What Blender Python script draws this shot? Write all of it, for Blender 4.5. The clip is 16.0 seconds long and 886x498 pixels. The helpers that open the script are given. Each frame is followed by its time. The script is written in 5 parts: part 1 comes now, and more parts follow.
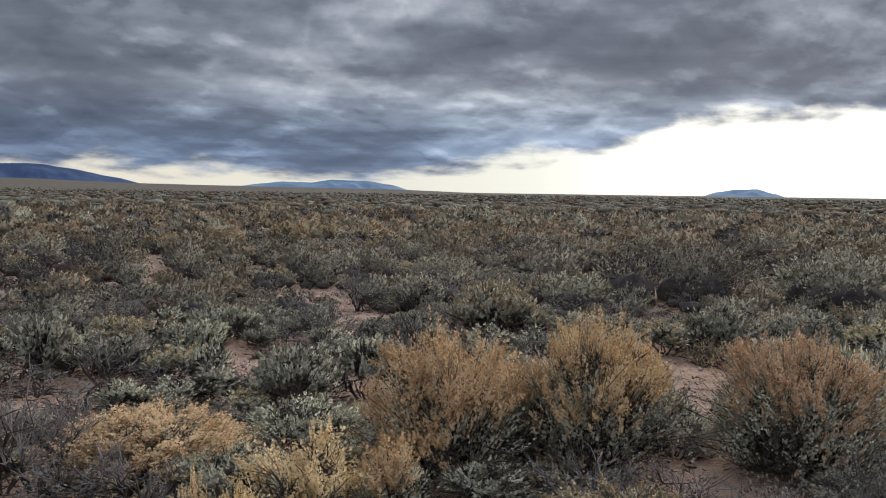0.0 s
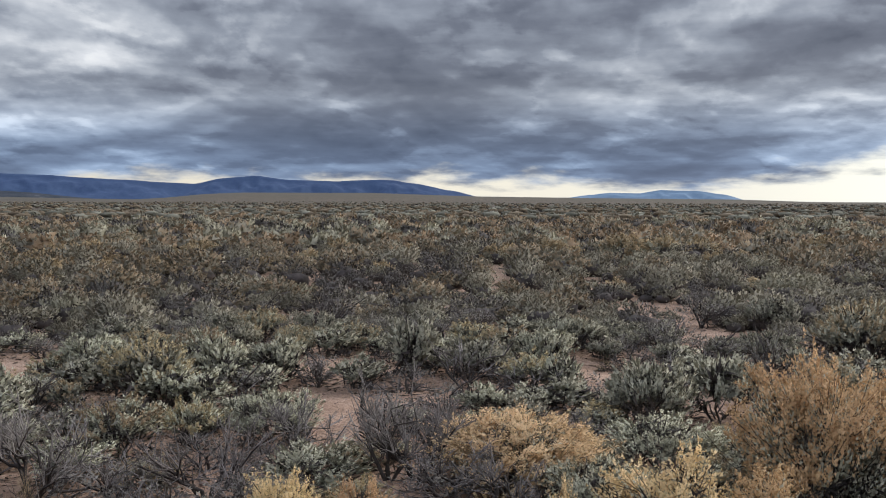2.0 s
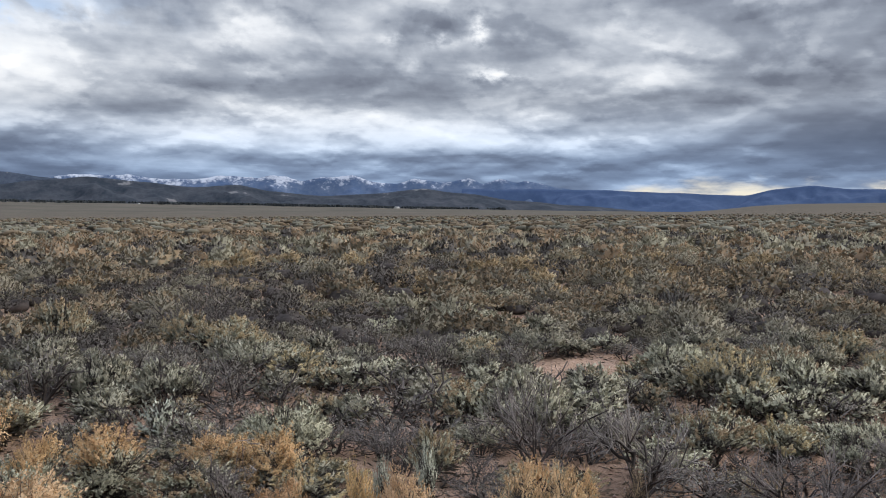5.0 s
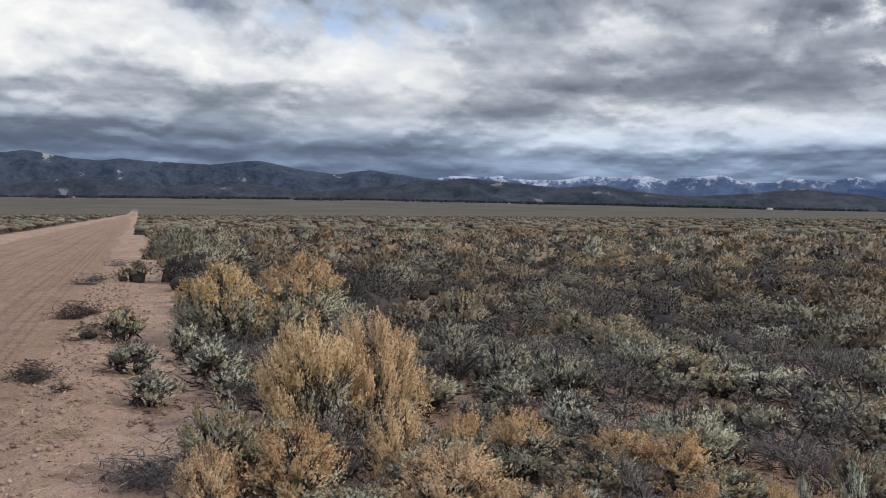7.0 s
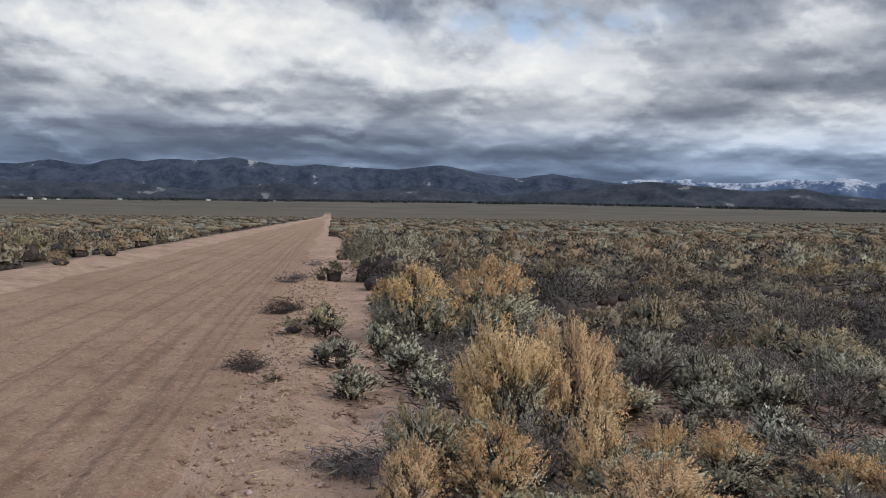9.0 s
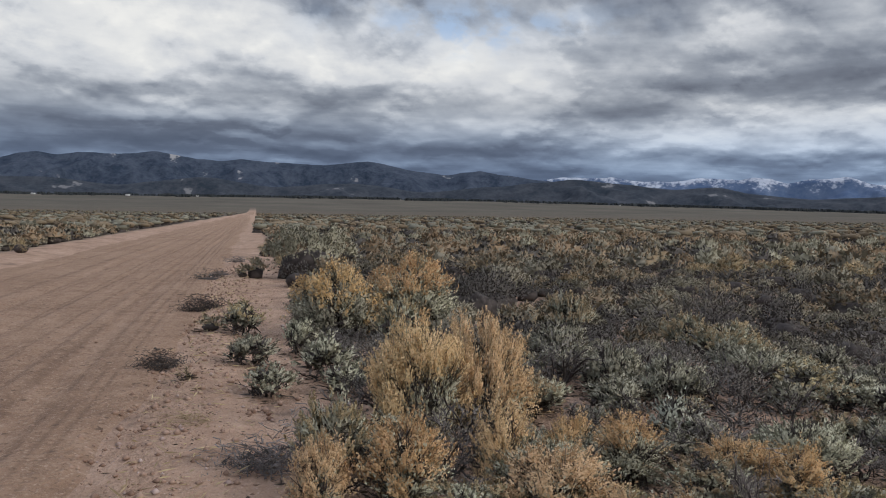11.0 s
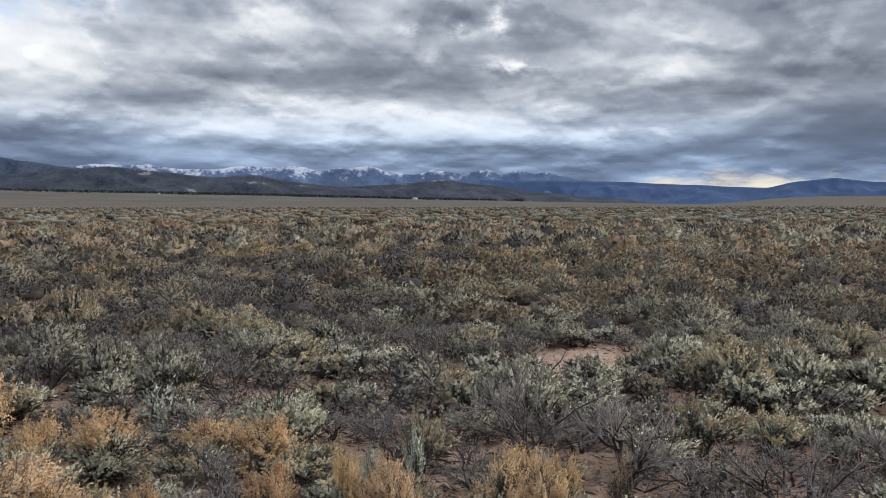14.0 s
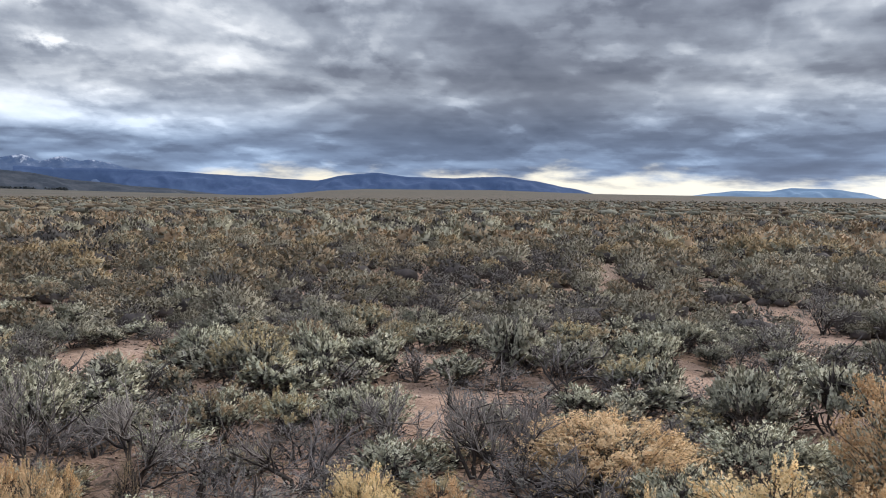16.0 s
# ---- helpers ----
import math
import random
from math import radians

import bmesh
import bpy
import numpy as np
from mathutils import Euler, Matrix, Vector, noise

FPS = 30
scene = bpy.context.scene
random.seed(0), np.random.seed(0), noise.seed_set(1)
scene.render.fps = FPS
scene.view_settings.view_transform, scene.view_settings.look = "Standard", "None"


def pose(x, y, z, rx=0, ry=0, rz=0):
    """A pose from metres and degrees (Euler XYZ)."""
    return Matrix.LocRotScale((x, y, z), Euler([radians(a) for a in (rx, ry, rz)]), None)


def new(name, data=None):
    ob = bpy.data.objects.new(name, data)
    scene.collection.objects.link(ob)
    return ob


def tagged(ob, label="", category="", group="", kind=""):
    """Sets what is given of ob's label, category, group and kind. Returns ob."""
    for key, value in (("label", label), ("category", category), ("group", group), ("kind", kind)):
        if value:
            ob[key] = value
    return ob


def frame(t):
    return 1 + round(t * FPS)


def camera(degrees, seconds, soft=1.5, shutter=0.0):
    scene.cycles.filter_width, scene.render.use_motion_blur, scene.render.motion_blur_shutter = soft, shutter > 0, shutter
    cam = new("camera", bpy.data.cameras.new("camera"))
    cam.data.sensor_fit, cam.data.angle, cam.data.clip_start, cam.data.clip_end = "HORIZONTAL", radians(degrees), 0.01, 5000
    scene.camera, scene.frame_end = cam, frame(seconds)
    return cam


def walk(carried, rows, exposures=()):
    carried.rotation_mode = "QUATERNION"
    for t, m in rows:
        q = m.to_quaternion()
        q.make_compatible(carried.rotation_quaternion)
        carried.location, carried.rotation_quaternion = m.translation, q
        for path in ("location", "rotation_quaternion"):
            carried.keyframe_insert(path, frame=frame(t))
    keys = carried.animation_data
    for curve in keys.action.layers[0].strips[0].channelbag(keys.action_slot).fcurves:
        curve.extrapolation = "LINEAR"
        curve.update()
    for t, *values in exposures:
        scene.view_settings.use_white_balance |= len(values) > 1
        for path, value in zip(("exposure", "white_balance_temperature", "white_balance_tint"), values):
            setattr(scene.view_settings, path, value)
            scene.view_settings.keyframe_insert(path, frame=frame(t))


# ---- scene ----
import collections

cam = camera(56.5, 16.0, soft=1.0)
METRES, EYE, TILT, LEAN, TURN = 2.0, 1.6, -3.9, -0.8, 0.0
ROWS = [
    (0.0, 0.0, 0.0, 0.0, 0.0, 0.0, -0.0),
    (0.5, -0.0281, -0.0164, 0.0058, 1.83, 0.42, 0.0),
    (1.0, -0.0704, -0.0274, 0.0078, 6.13, 0.96, -0.1),
    (1.5, -0.1004, -0.0399, 0.0045, 12.91, 0.86, -0.39),
    (2.0, -0.095, -0.0248, 0.0086, 22.4, 0.6, -0.93),
    (2.5, -0.0847, -0.0064, 0.0093, 30.81, 0.65, -1.0),
    (3.0, -0.0792, -0.0052, 0.0068, 36.08, 0.65, -1.12),
    (3.5, -0.0837, -0.0234, 0.0112, 40.52, 0.89, -1.37),
    (4.0, -0.1263, -0.0566, 0.0148, 46.63, 0.85, -1.74),
    (6.5, -0.2121, -0.2313, 0.0036, 78.03, -0.95, -3.9),
    (7.0, -0.2171, -0.2678, -0.0013, 84.05, -1.21, -4.12),
    (7.5, -0.2221, -0.3037, -0.006, 88.77, -1.39, -4.08),
    (8.0, -0.2273, -0.3289, -0.0091, 93.82, -1.8, -4.14),
    (10.5, -0.1982, -0.3172, -0.0078, 97.39, -1.93, -4.75),
    (11.0, -0.1935, -0.2754, -0.0043, 91.58, -1.72, -4.81),
    (11.5, -0.1969, -0.2256, 0.0043, 83.88, -1.49, -4.62),
    (12.0, -0.191, -0.1856, 0.0106, 78.04, -1.19, -3.9),
    (12.5, -0.1837, -0.1507, 0.0102, 73.44, -0.93, -3.2),
    (13.0, -0.1703, -0.1205, 0.0109, 68.91, -0.9, -2.87),
    (13.5, -0.1608, -0.089, 0.0086, 64.54, -0.74, -2.88),
    (14.0, -0.1289, -0.0719, 0.0104, 60.5, -0.42, -2.96),
    (14.5, -0.1097, -0.0443, 0.0105, 54.75, -0.28, -2.96),
    (15.0, -0.0937, -0.0224, 0.013, 46.76, -0.04, -2.84),
    (15.5, -0.0689, 0.0106, 0.0118, 38.4, 0.1, -2.35),
    (16.0, -0.0319, 0.0236, 0.0133, 30.48, 0.21, -1.77),
]

walk(cam, [(t, pose(0, 0, EYE, TILT, LEAN, TURN) @ pose(METRES * x, METRES * y, METRES * z, 90 + pitch, roll, yaw)) for t, x, y, z, yaw, pitch, roll in ROWS],
     [(0, 0.03), (2, 0.18), (3, 0.34), (4, 0.38), (6.5, 0.05), (8, 0.02), (10.5, -0.18), (12.5, 0.0), (14.5, 0.30), (15.5, 0.42), (16, 0.44)])

# ---- world and sun ----
SUN_AZ, SUN_EL = 24.0, 32.0          # degrees right of +y, degrees up


class Nodes:
    """Short hand for building node trees."""

    def __init__(self, tree):
        self.tree = tree
        tree.nodes.clear()

    def add(self, kind, **props):
        n = self.tree.nodes.new(kind)
        for key, value in props.items():
            setattr(n, key, value)
        return n

    def put(self, sock, value):
        if isinstance(value, bpy.types.NodeSocket):
            self.tree.links.new(value, sock)
        elif value is not None:
            sock.default_value = value

    def math(self, op, a, b=None, c=None, clamp=False):
        n = self.add("ShaderNodeMath", operation=op, use_clamp=clamp)
        for s, v in zip(n.inputs, (a, b, c)):
            self.put(s, v)
        return n.outputs[0]

    def vec(self, op, a, b=None):
        n = self.add("ShaderNodeVectorMath", operation=op)
        self.put(n.inputs[0], a)
        self.put(n.inputs[1], b)
        return n.outputs[0]

    def noise(self, vector, scale, detail=5.0, rough=0.55, distortion=0.0):
        n = self.add("ShaderNodeTexNoise")
        self.put(n.inputs["Vector"], vector)
        n.inputs["Scale"].default_value, n.inputs["Detail"].default_value = scale, detail
        n.inputs["Roughness"].default_value, n.inputs["Distortion"].default_value = rough, distortion
        return n.outputs["Fac"]

    def ramp(self, fac, stops, mode="LINEAR"):
        n = self.add("ShaderNodeValToRGB")
        n.color_ramp.interpolation = mode
        while len(n.color_ramp.elements) < len(stops):
            n.color_ramp.elements.new(1.0)
        for e, (p, c) in zip(n.color_ramp.elements, stops):
            e.position, e.color = p, (*c, 1) if len(c) == 3 else c
        self.put(n.inputs[0], fac)
        return n.outputs[0]

    def span(self, value, a, b, c=0.0, d=1.0, smooth=True):
        n = self.add("ShaderNodeMapRange", interpolation_type="SMOOTHSTEP" if smooth else "LINEAR")
        for s, v in zip(n.inputs, (value, a, b, c, d)):
            self.put(s, v)
        return n.outputs[0]

    def mix(self, fac, a, b, blend="MIX"):
        n = self.add("ShaderNodeMix", data_type="RGBA", blend_type=blend)
        self.put(n.inputs[0], fac)
        for s, v in ((n.inputs[6], a), (n.inputs[7], b)):
            self.put(s, (*v, 1) if isinstance(v, tuple) and len(v) == 3 else v)
        return n.outputs[2]


def build_sky():
    world = bpy.data.worlds.new("overcast_sky")
    scene.world = world
    world.use_nodes = True
    n = Nodes(world.node_tree)
    way = n.add("ShaderNodeTexCoord").outputs["Generated"]
    sep = n.add("ShaderNodeSeparateXYZ")
    n.put(sep.inputs[0], way)
    x, y, z = sep.outputs
    el = n.math("MULTIPLY", n.math("ARCSINE", z), 57.2958)
    az = n.math("MULTIPLY", n.math("ARCTAN2", x, y), 57.2958)
    # rows of cloud that close up towards the horizon
    depth = n.math("MULTIPLY", n.math("LOGARITHM", n.math("MAXIMUM", n.math("ADD", el, 5.0), 0.5), 2.71828), 2.8)

    def deck(shift, wide=13.0, deep=1.0, slant=0.07):
        comb = n.add("ShaderNodeCombineXYZ")
        n.put(comb.inputs[0], n.math("MULTIPLY_ADD", depth, slant, n.math("DIVIDE", az, wide)))
        n.put(comb.inputs[1], n.math("MULTIPLY", n.math("ADD", depth, shift), deep))
        return comb.outputs[0]

    def billow(shift, scale):
        """Rounded heaps of cloud."""
        at = deck(shift, 8.0, 1.25)
        wave = n.add("ShaderNodeTexNoise")
        n.put(wave.inputs["Vector"], at)
        wave.inputs["Scale"].default_value, wave.inputs["Detail"].default_value = 1.6, 5.0
        bent = n.vec("ADD", at, n.vec("MULTIPLY", wave.outputs["Color"], (0.75, 0.75, 0.0)))
        cell = n.add("ShaderNodeTexVoronoi", feature="SMOOTH_F1")
        n.put(cell.inputs["Vector"], bent)
        cell.inputs["Scale"].default_value, cell.inputs["Smoothness"].default_value = scale, 0.8
        cell.inputs["Detail"].default_value, cell.inputs["Roughness"].default_value = 2.0, 0.45
        return n.math("SUBTRACT", 1.0, cell.outputs["Distance"])

    large = n.noise(deck(0.0), 0.5, 3.0, 0.5)
    body, body_up = n.noise(deck(0.0), 1.0, 8.0, 0.50, 0.35), n.noise(deck(0.20), 1.0, 8.0, 0.50, 0.35)
    heap, heap_up = billow(0.0, 1.5), billow(0.16, 1.5)
    puffs, puffs_up = n.noise(deck(0.0, 7.0, 1.25), 1.9, 8.0, 0.55), n.noise(deck(0.08, 7.0, 1.25), 1.9, 8.0, 0.55)
    cover = n.math("MULTIPLY_ADD", large, 0.38, n.math("MULTIPLY", body, 0.40))
    cover = n.math("MULTIPLY_ADD", heap, 0.22, cover)
    relief = n.math("ADD", n.math("MULTIPLY", n.math("SUBTRACT", body, body_up), 0.28), n.math("MULTIPLY", n.math("SUBTRACT", puffs, puffs_up), 0.18))
    relief = n.math("MULTIPLY_ADD", n.math("SUBTRACT", heap, heap_up), 0.12, relief)
    lump, lump_up = [n.span(n.math("MULTIPLY_ADD", n.math("SUBTRACT", q, 0.5), 0.9, h), 0.46, 0.57) for h, q in ((heap, puffs), (heap_up, puffs_up))]
    relief = n.math("MULTIPLY_ADD", n.math("SUBTRACT", lump, lump_up), 0.035, relief)
    rim, rim_up = [n.span(n.math("MULTIPLY_ADD", n.math("SUBTRACT", q, 0.5), 0.45, h), 0.47, 0.535) for h, q in ((body, puffs), (body_up, puffs_up))]
    relief = n.math("MULTIPLY_ADD", n.math("SUBTRACT", rim, rim_up), 0.045, relief)
    cover = n.math("ADD", cover, relief)
    streak = n.noise(deck(0.0, 26.0, 1.6, 0.03), 2.2, 6.0, 0.55, 0.4)
    cover = n.math("MULTIPLY_ADD", n.math("SUBTRACT", streak, 0.5), 0.26, cover)
    ragged = n.math("MULTIPLY_ADD", n.math("SUBTRACT", body, 0.5), 1.6, n.math("MULTIPLY", n.math("SUBTRACT", puffs, 0.5), 1.2))
    cover = n.math("MULTIPLY_ADD", n.math("SUBTRACT", cover, 0.5), 0.76, 0.52)
    # broad thinner and thicker parts of the deck: azimuth, elevation, half widths, amount
    for a, e, wa, we, amount in SKY_PARTS:
        u = n.math("DIVIDE", n.math("SUBTRACT", az, a), wa)
        v = n.math("DIVIDE", n.math("SUBTRACT", el, e), we)
        r2 = n.math("ADD", n.math("MULTIPLY", u, u), n.math("MULTIPLY", v, v))
        r2 = n.math("MAXIMUM", n.math("MULTIPLY_ADD", ragged, -2.4 if wa < 6 else -1.0, r2), 0.0)
        bump = n.math("POWER", 2.71828, n.math("MULTIPLY", r2, -1.0))
        if wa < 4:
            bump = n.math("MULTIPLY", bump, n.span(puffs, 0.40, 0.56))
        cover = n.math("MULTIPLY_ADD", bump, amount, cover)
    cloud = n.ramp(cover, [(0.22, (0.085, 0.098, 0.135)), (0.38, (0.150, 0.168, 0.215)), (0.49, (0.255, 0.285, 0.345)),
                           (0.60, (0.43, 0.465, 0.525)), (0.74, (0.72, 0.745, 0.785)), (1.0, (1.05, 1.04, 1.0))])
    # blue haze in the lowest, farthest cloud
    cloud = n.mix(n.span(el, 8.0, 2.0, 0.0, 0.85), cloud, (0.66, 0.86, 1.14), "MULTIPLY")
    # clear air under the deck: its upper edge, in tenths of the height, by azimuth
    edge = n.ramp(n.span(az, -90.0, 60.0, 0.0, 1.0, False), [(p, (v, v, v)) for p, v in SKY_EDGE])
    edge = n.math("MULTIPLY_ADD", ragged, 2.6, n.math("MULTIPLY", edge, 10.0))
    low = n.span(n.math("SUBTRACT", edge, el), -0.5, 0.9)
    glow = n.ramp(n.span(az, -60.0, 30.0, 0.0, 1.0, False), [(0.0, (0.62, 0.58, 0.50)), (0.35, (0.84, 0.79, 0.66)), (0.62, (0.82, 0.80, 0.72)), (0.74, (0.95, 0.95, 0.86)), (0.82, (1.3, 1.26, 1.12)), (1.0, (1.35, 1.3, 1.15))])
    cloud = n.mix(low, cloud, glow)
    # a thin place where the blue shows
    u, v = n.math("DIVIDE", n.math("ADD", az, 90.0), 8.0), n.math("DIVIDE", n.math("SUBTRACT", el, 12.6), 1.6)
    thin = n.math("POWER", 2.71828, n.math("MULTIPLY", n.math("ADD", n.math("MULTIPLY", u, u), n.math("MULTIPLY", v, v)), -1.0))
    cloud = n.mix(n.math("MULTIPLY", thin, n.span(puffs, 0.46, 0.60, 0.15, 0.8)), cloud, (0.42, 0.60, 0.88))
    # towards the zenith the deck is thinner and lets more light down
    lift = n.span(el, 14.0, 60.0, 1.0, ZENITH)
    comb = n.add("ShaderNodeCombineXYZ")
    for sock in comb.inputs:
        n.put(sock, lift)
    bright = n.vec("MULTIPLY", cloud, comb.outputs[0])
    sky = n.add("ShaderNodeTexSky", sky_type="NISHITA")
    sky.sun_disc, sky.sun_elevation, sky.sun_rotation = False, radians(SUN_EL), radians(SUN_AZ)
    blue = n.add("ShaderNodeBackground")
    n.put(blue.inputs[0], sky.outputs[0])
    blue.inputs[1].default_value = 0.06
    deck_light = n.add("ShaderNodeBackground")
    n.put(deck_light.inputs[0], bright)
    both = n.add("ShaderNodeMixShader")
    both.inputs[0].default_value = 0.96
    n.put(both.inputs[1], blue.outputs[0])
    n.put(both.inputs[2], deck_light.outputs[0])
    out = n.add("ShaderNodeOutputWorld")
    n.put(out.inputs[0], both.outputs[0])


ZENITH = 3.6
SKY_EDGE = [(0.0, 0.0), (0.24, 0.0), (0.30, 0.17), (0.40, 0.19), (0.48, 0.14), (0.56, 0.14), (0.62, 0.22), (0.675, 0.34), (0.705, 0.55), (0.80, 0.54), (1.0, 0.5)]
SKY_PARTS = [
    (6, 9.0, 12, 2.6, -0.05),
    (22, 8.5, 9, 2.4, -0.12),
    (10, 5.0, 8, 1.6, 0.20),
    (-12, 6.6, 10, 1.2, 0.10),
    (-22, 4.4, 14, 1.6, -0.12),
    (-22, 10, 14, 4.0, -0.10),
    (-85, 9, 32, 7.0, 0.10),
    (-35, 4.2, 12, 1.8, -0.08),
    (-48, 6.0, 6, 1.6, 0.10),
    (-44, 12, 10, 3.0, 0.08),
    (-56.7, 12.3, 0.7, 0.9, 0.48),
    (-55.8, 9.3, 1.7, 0.6, 0.42),
    (-60.5, 11.8, 2.2, 0.5, 0.35),
    (-64, 5.6, 9, 1.6, 0.20),
    (-71, 8.6, 9, 1.5, -0.08),
    (-74, 12.5, 7, 2.0, 0.10),
    (-90, 9.8, 14, 2.6, 0.13),
    (-114, 12.0, 18, 3.6, 0.30),
    (-114, 5.0, 15, 1.7, -0.20),
    (-96, 4.6, 10, 1.0, -0.08),
    (-80, 4.6, 8, 0.9, -0.04),
]
build_sky()

lamp = bpy.data.lights.new("sun", "SUN")
lamp.energy, lamp.angle, lamp.color = 1.7, radians(22), (1.0, 0.95, 0.87)
new("sun", lamp).matrix_world = pose(0, 0, 30, 90 - SUN_EL, 0, 180 - SUN_AZ) @ pose(0, 0, 0, 0, 0, 0)

# ---- materials ----


def material(name, build, rough=0.9):
    mat = bpy.data.materials.new(name)
    mat.use_nodes = True
    n = Nodes(mat.node_tree)
    shader = n.add("ShaderNodeBsdfPrincipled")
    shader.inputs["Roughness"].default_value = rough
    shader.inputs["Specular IOR Level"].default_value = 0.25
    out = n.add("ShaderNodeOutputMaterial")
    n.put(out.inputs[0], shader.outputs[0])
    build(n, shader)
    return mat


def leafy(name, dark, light, bush_spread=0.25, through_light=0.25, single=0.20, patch_scale=7.0):
    """Leaf or stalk colour that varies from leaf to leaf and from plant to plant."""

    def build(n, shader):
        island = n.add("ShaderNodeNewGeometry").outputs["Random Per Island"]
        whole = n.add("ShaderNodeObjectInfo").outputs["Random"]
        place = n.add("ShaderNodeTexCoord").outputs["Object"]
        patch = n.span(n.noise(place, patch_scale, 3.0), 0.36, 0.64, 0.0, 1.0, False)
        fac = n.math("ADD", n.math("MULTIPLY", island, single), n.math("MULTIPLY", patch, 1.0 - single))
        col = n.mix(fac, dark, light)
        hue = n.add("ShaderNodeHueSaturation")
        n.put(hue.inputs["Hue"], n.span(whole, 0.0, 1.0, 0.5 - 0.012, 0.5 + 0.012, False))
        n.put(hue.inputs["Value"], n.span(whole, 0.0, 1.0, 1.0 - bush_spread, 1.0 + bush_spread, False))
        n.put(hue.inputs["Color"], col)
        n.put(shader.inputs["Base Color"], hue.outputs[0])
        trans = n.add("ShaderNodeBsdfTranslucent")
        n.put(trans.inputs[0], hue.outputs[0])
        both = n.add("ShaderNodeMixShader")
        both.inputs[0].default_value = through_light
        n.put(both.inputs[1], shader.outputs[0])
        n.put(both.inputs[2], trans.outputs[0])
        out = [o for o in n.tree.nodes if o.type == "OUTPUT_MATERIAL"][0]
        n.put(out.inputs[0], both.outputs[0])

    return material(name, build)


SAGE = leafy("sage_leaf", (0.31, 0.292, 0.215), (0.66, 0.625, 0.475), 0.24, 0.20, 0.25)
# darker copy of the sage leaf: shade under the crown put into colour
SAGE_SHADED = leafy("dull_sage_leaf", (0.12, 0.115, 0.085), (0.34, 0.325, 0.25), 0.2, 0.20, 0.25)
DUSKY = leafy("dusky_leaf", (0.085, 0.074, 0.064), (0.29, 0.262, 0.23), 0.25, 0.20, 0.25)
GOLD = leafy("orange_seed", (0.52, 0.33, 0.17), (0.86, 0.60, 0.35), 0.15, 0.36, 0.3)
OCHRE = leafy("ochre_seed", (0.25, 0.178, 0.105), (0.54, 0.40, 0.245), 0.2, 0.25, 0.2, 0.8)
PALE = leafy("pale_seed", (0.68, 0.48, 0.26), (0.98, 0.76, 0.47), 0.12, 0.36, 0.3)
STRAW = leafy("dry_straw", (0.28, 0.21, 0.125), (0.64, 0.50, 0.31), 0.2, 0.28, 0.4)
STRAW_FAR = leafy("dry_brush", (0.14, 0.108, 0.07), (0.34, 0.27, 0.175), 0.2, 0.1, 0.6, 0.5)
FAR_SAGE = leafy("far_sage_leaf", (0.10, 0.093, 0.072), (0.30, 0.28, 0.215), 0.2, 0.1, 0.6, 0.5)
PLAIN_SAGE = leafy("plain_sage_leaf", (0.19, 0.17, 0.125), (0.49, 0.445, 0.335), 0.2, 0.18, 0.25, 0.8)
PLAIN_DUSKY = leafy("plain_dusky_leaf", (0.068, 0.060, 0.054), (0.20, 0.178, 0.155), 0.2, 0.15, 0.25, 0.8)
PLAIN_STRAW = leafy("plain_straw", (0.27, 0.205, 0.125), (0.52, 0.41, 0.26), 0.2, 0.20, 0.15, 0.8)
SILVER = leafy("silver_leaf", (0.42, 0.43, 0.34), (0.75, 0.75, 0.62), 0.1, 0.2)
# wood colour, kept dark so that it also paints the shade inside crowns
WOOD_AND_SHADE = leafy("grey_wood", (0.034, 0.028, 0.026), (0.12, 0.10, 0.092), 0.2, 0.0)
TWIG = leafy("dark_twig", (0.080, 0.068, 0.066), (0.33, 0.295, 0.28), 0.25, 0.0, 0.6)
GREY_TWIG = leafy("grey_twig", (0.10, 0.086, 0.080), (0.42, 0.375, 0.35), 0.15, 0.0, 0.6)
LITTER = leafy("dead_litter", (0.050, 0.036, 0.028), (0.17, 0.125, 0.095), 0.1, 0.0)
BLEACHED = leafy("bleached_wood", (0.36, 0.34, 0.32), (0.62, 0.60, 0.57), 0.1, 0.0)
STONE = leafy("pink_stone", (0.28, 0.19, 0.15), (0.60, 0.48, 0.42), 0.1, 0.0)

CLOD = leafy("dirt_clod", (0.20, 0.12, 0.085), (0.46, 0.32, 0.24), 0.1, 0.0)


ROAD_U = Vector((-0.9686, -0.2487))     # the way along the road
ROAD_N = Vector((0.2487, -0.9686))      # across it, away from the brush


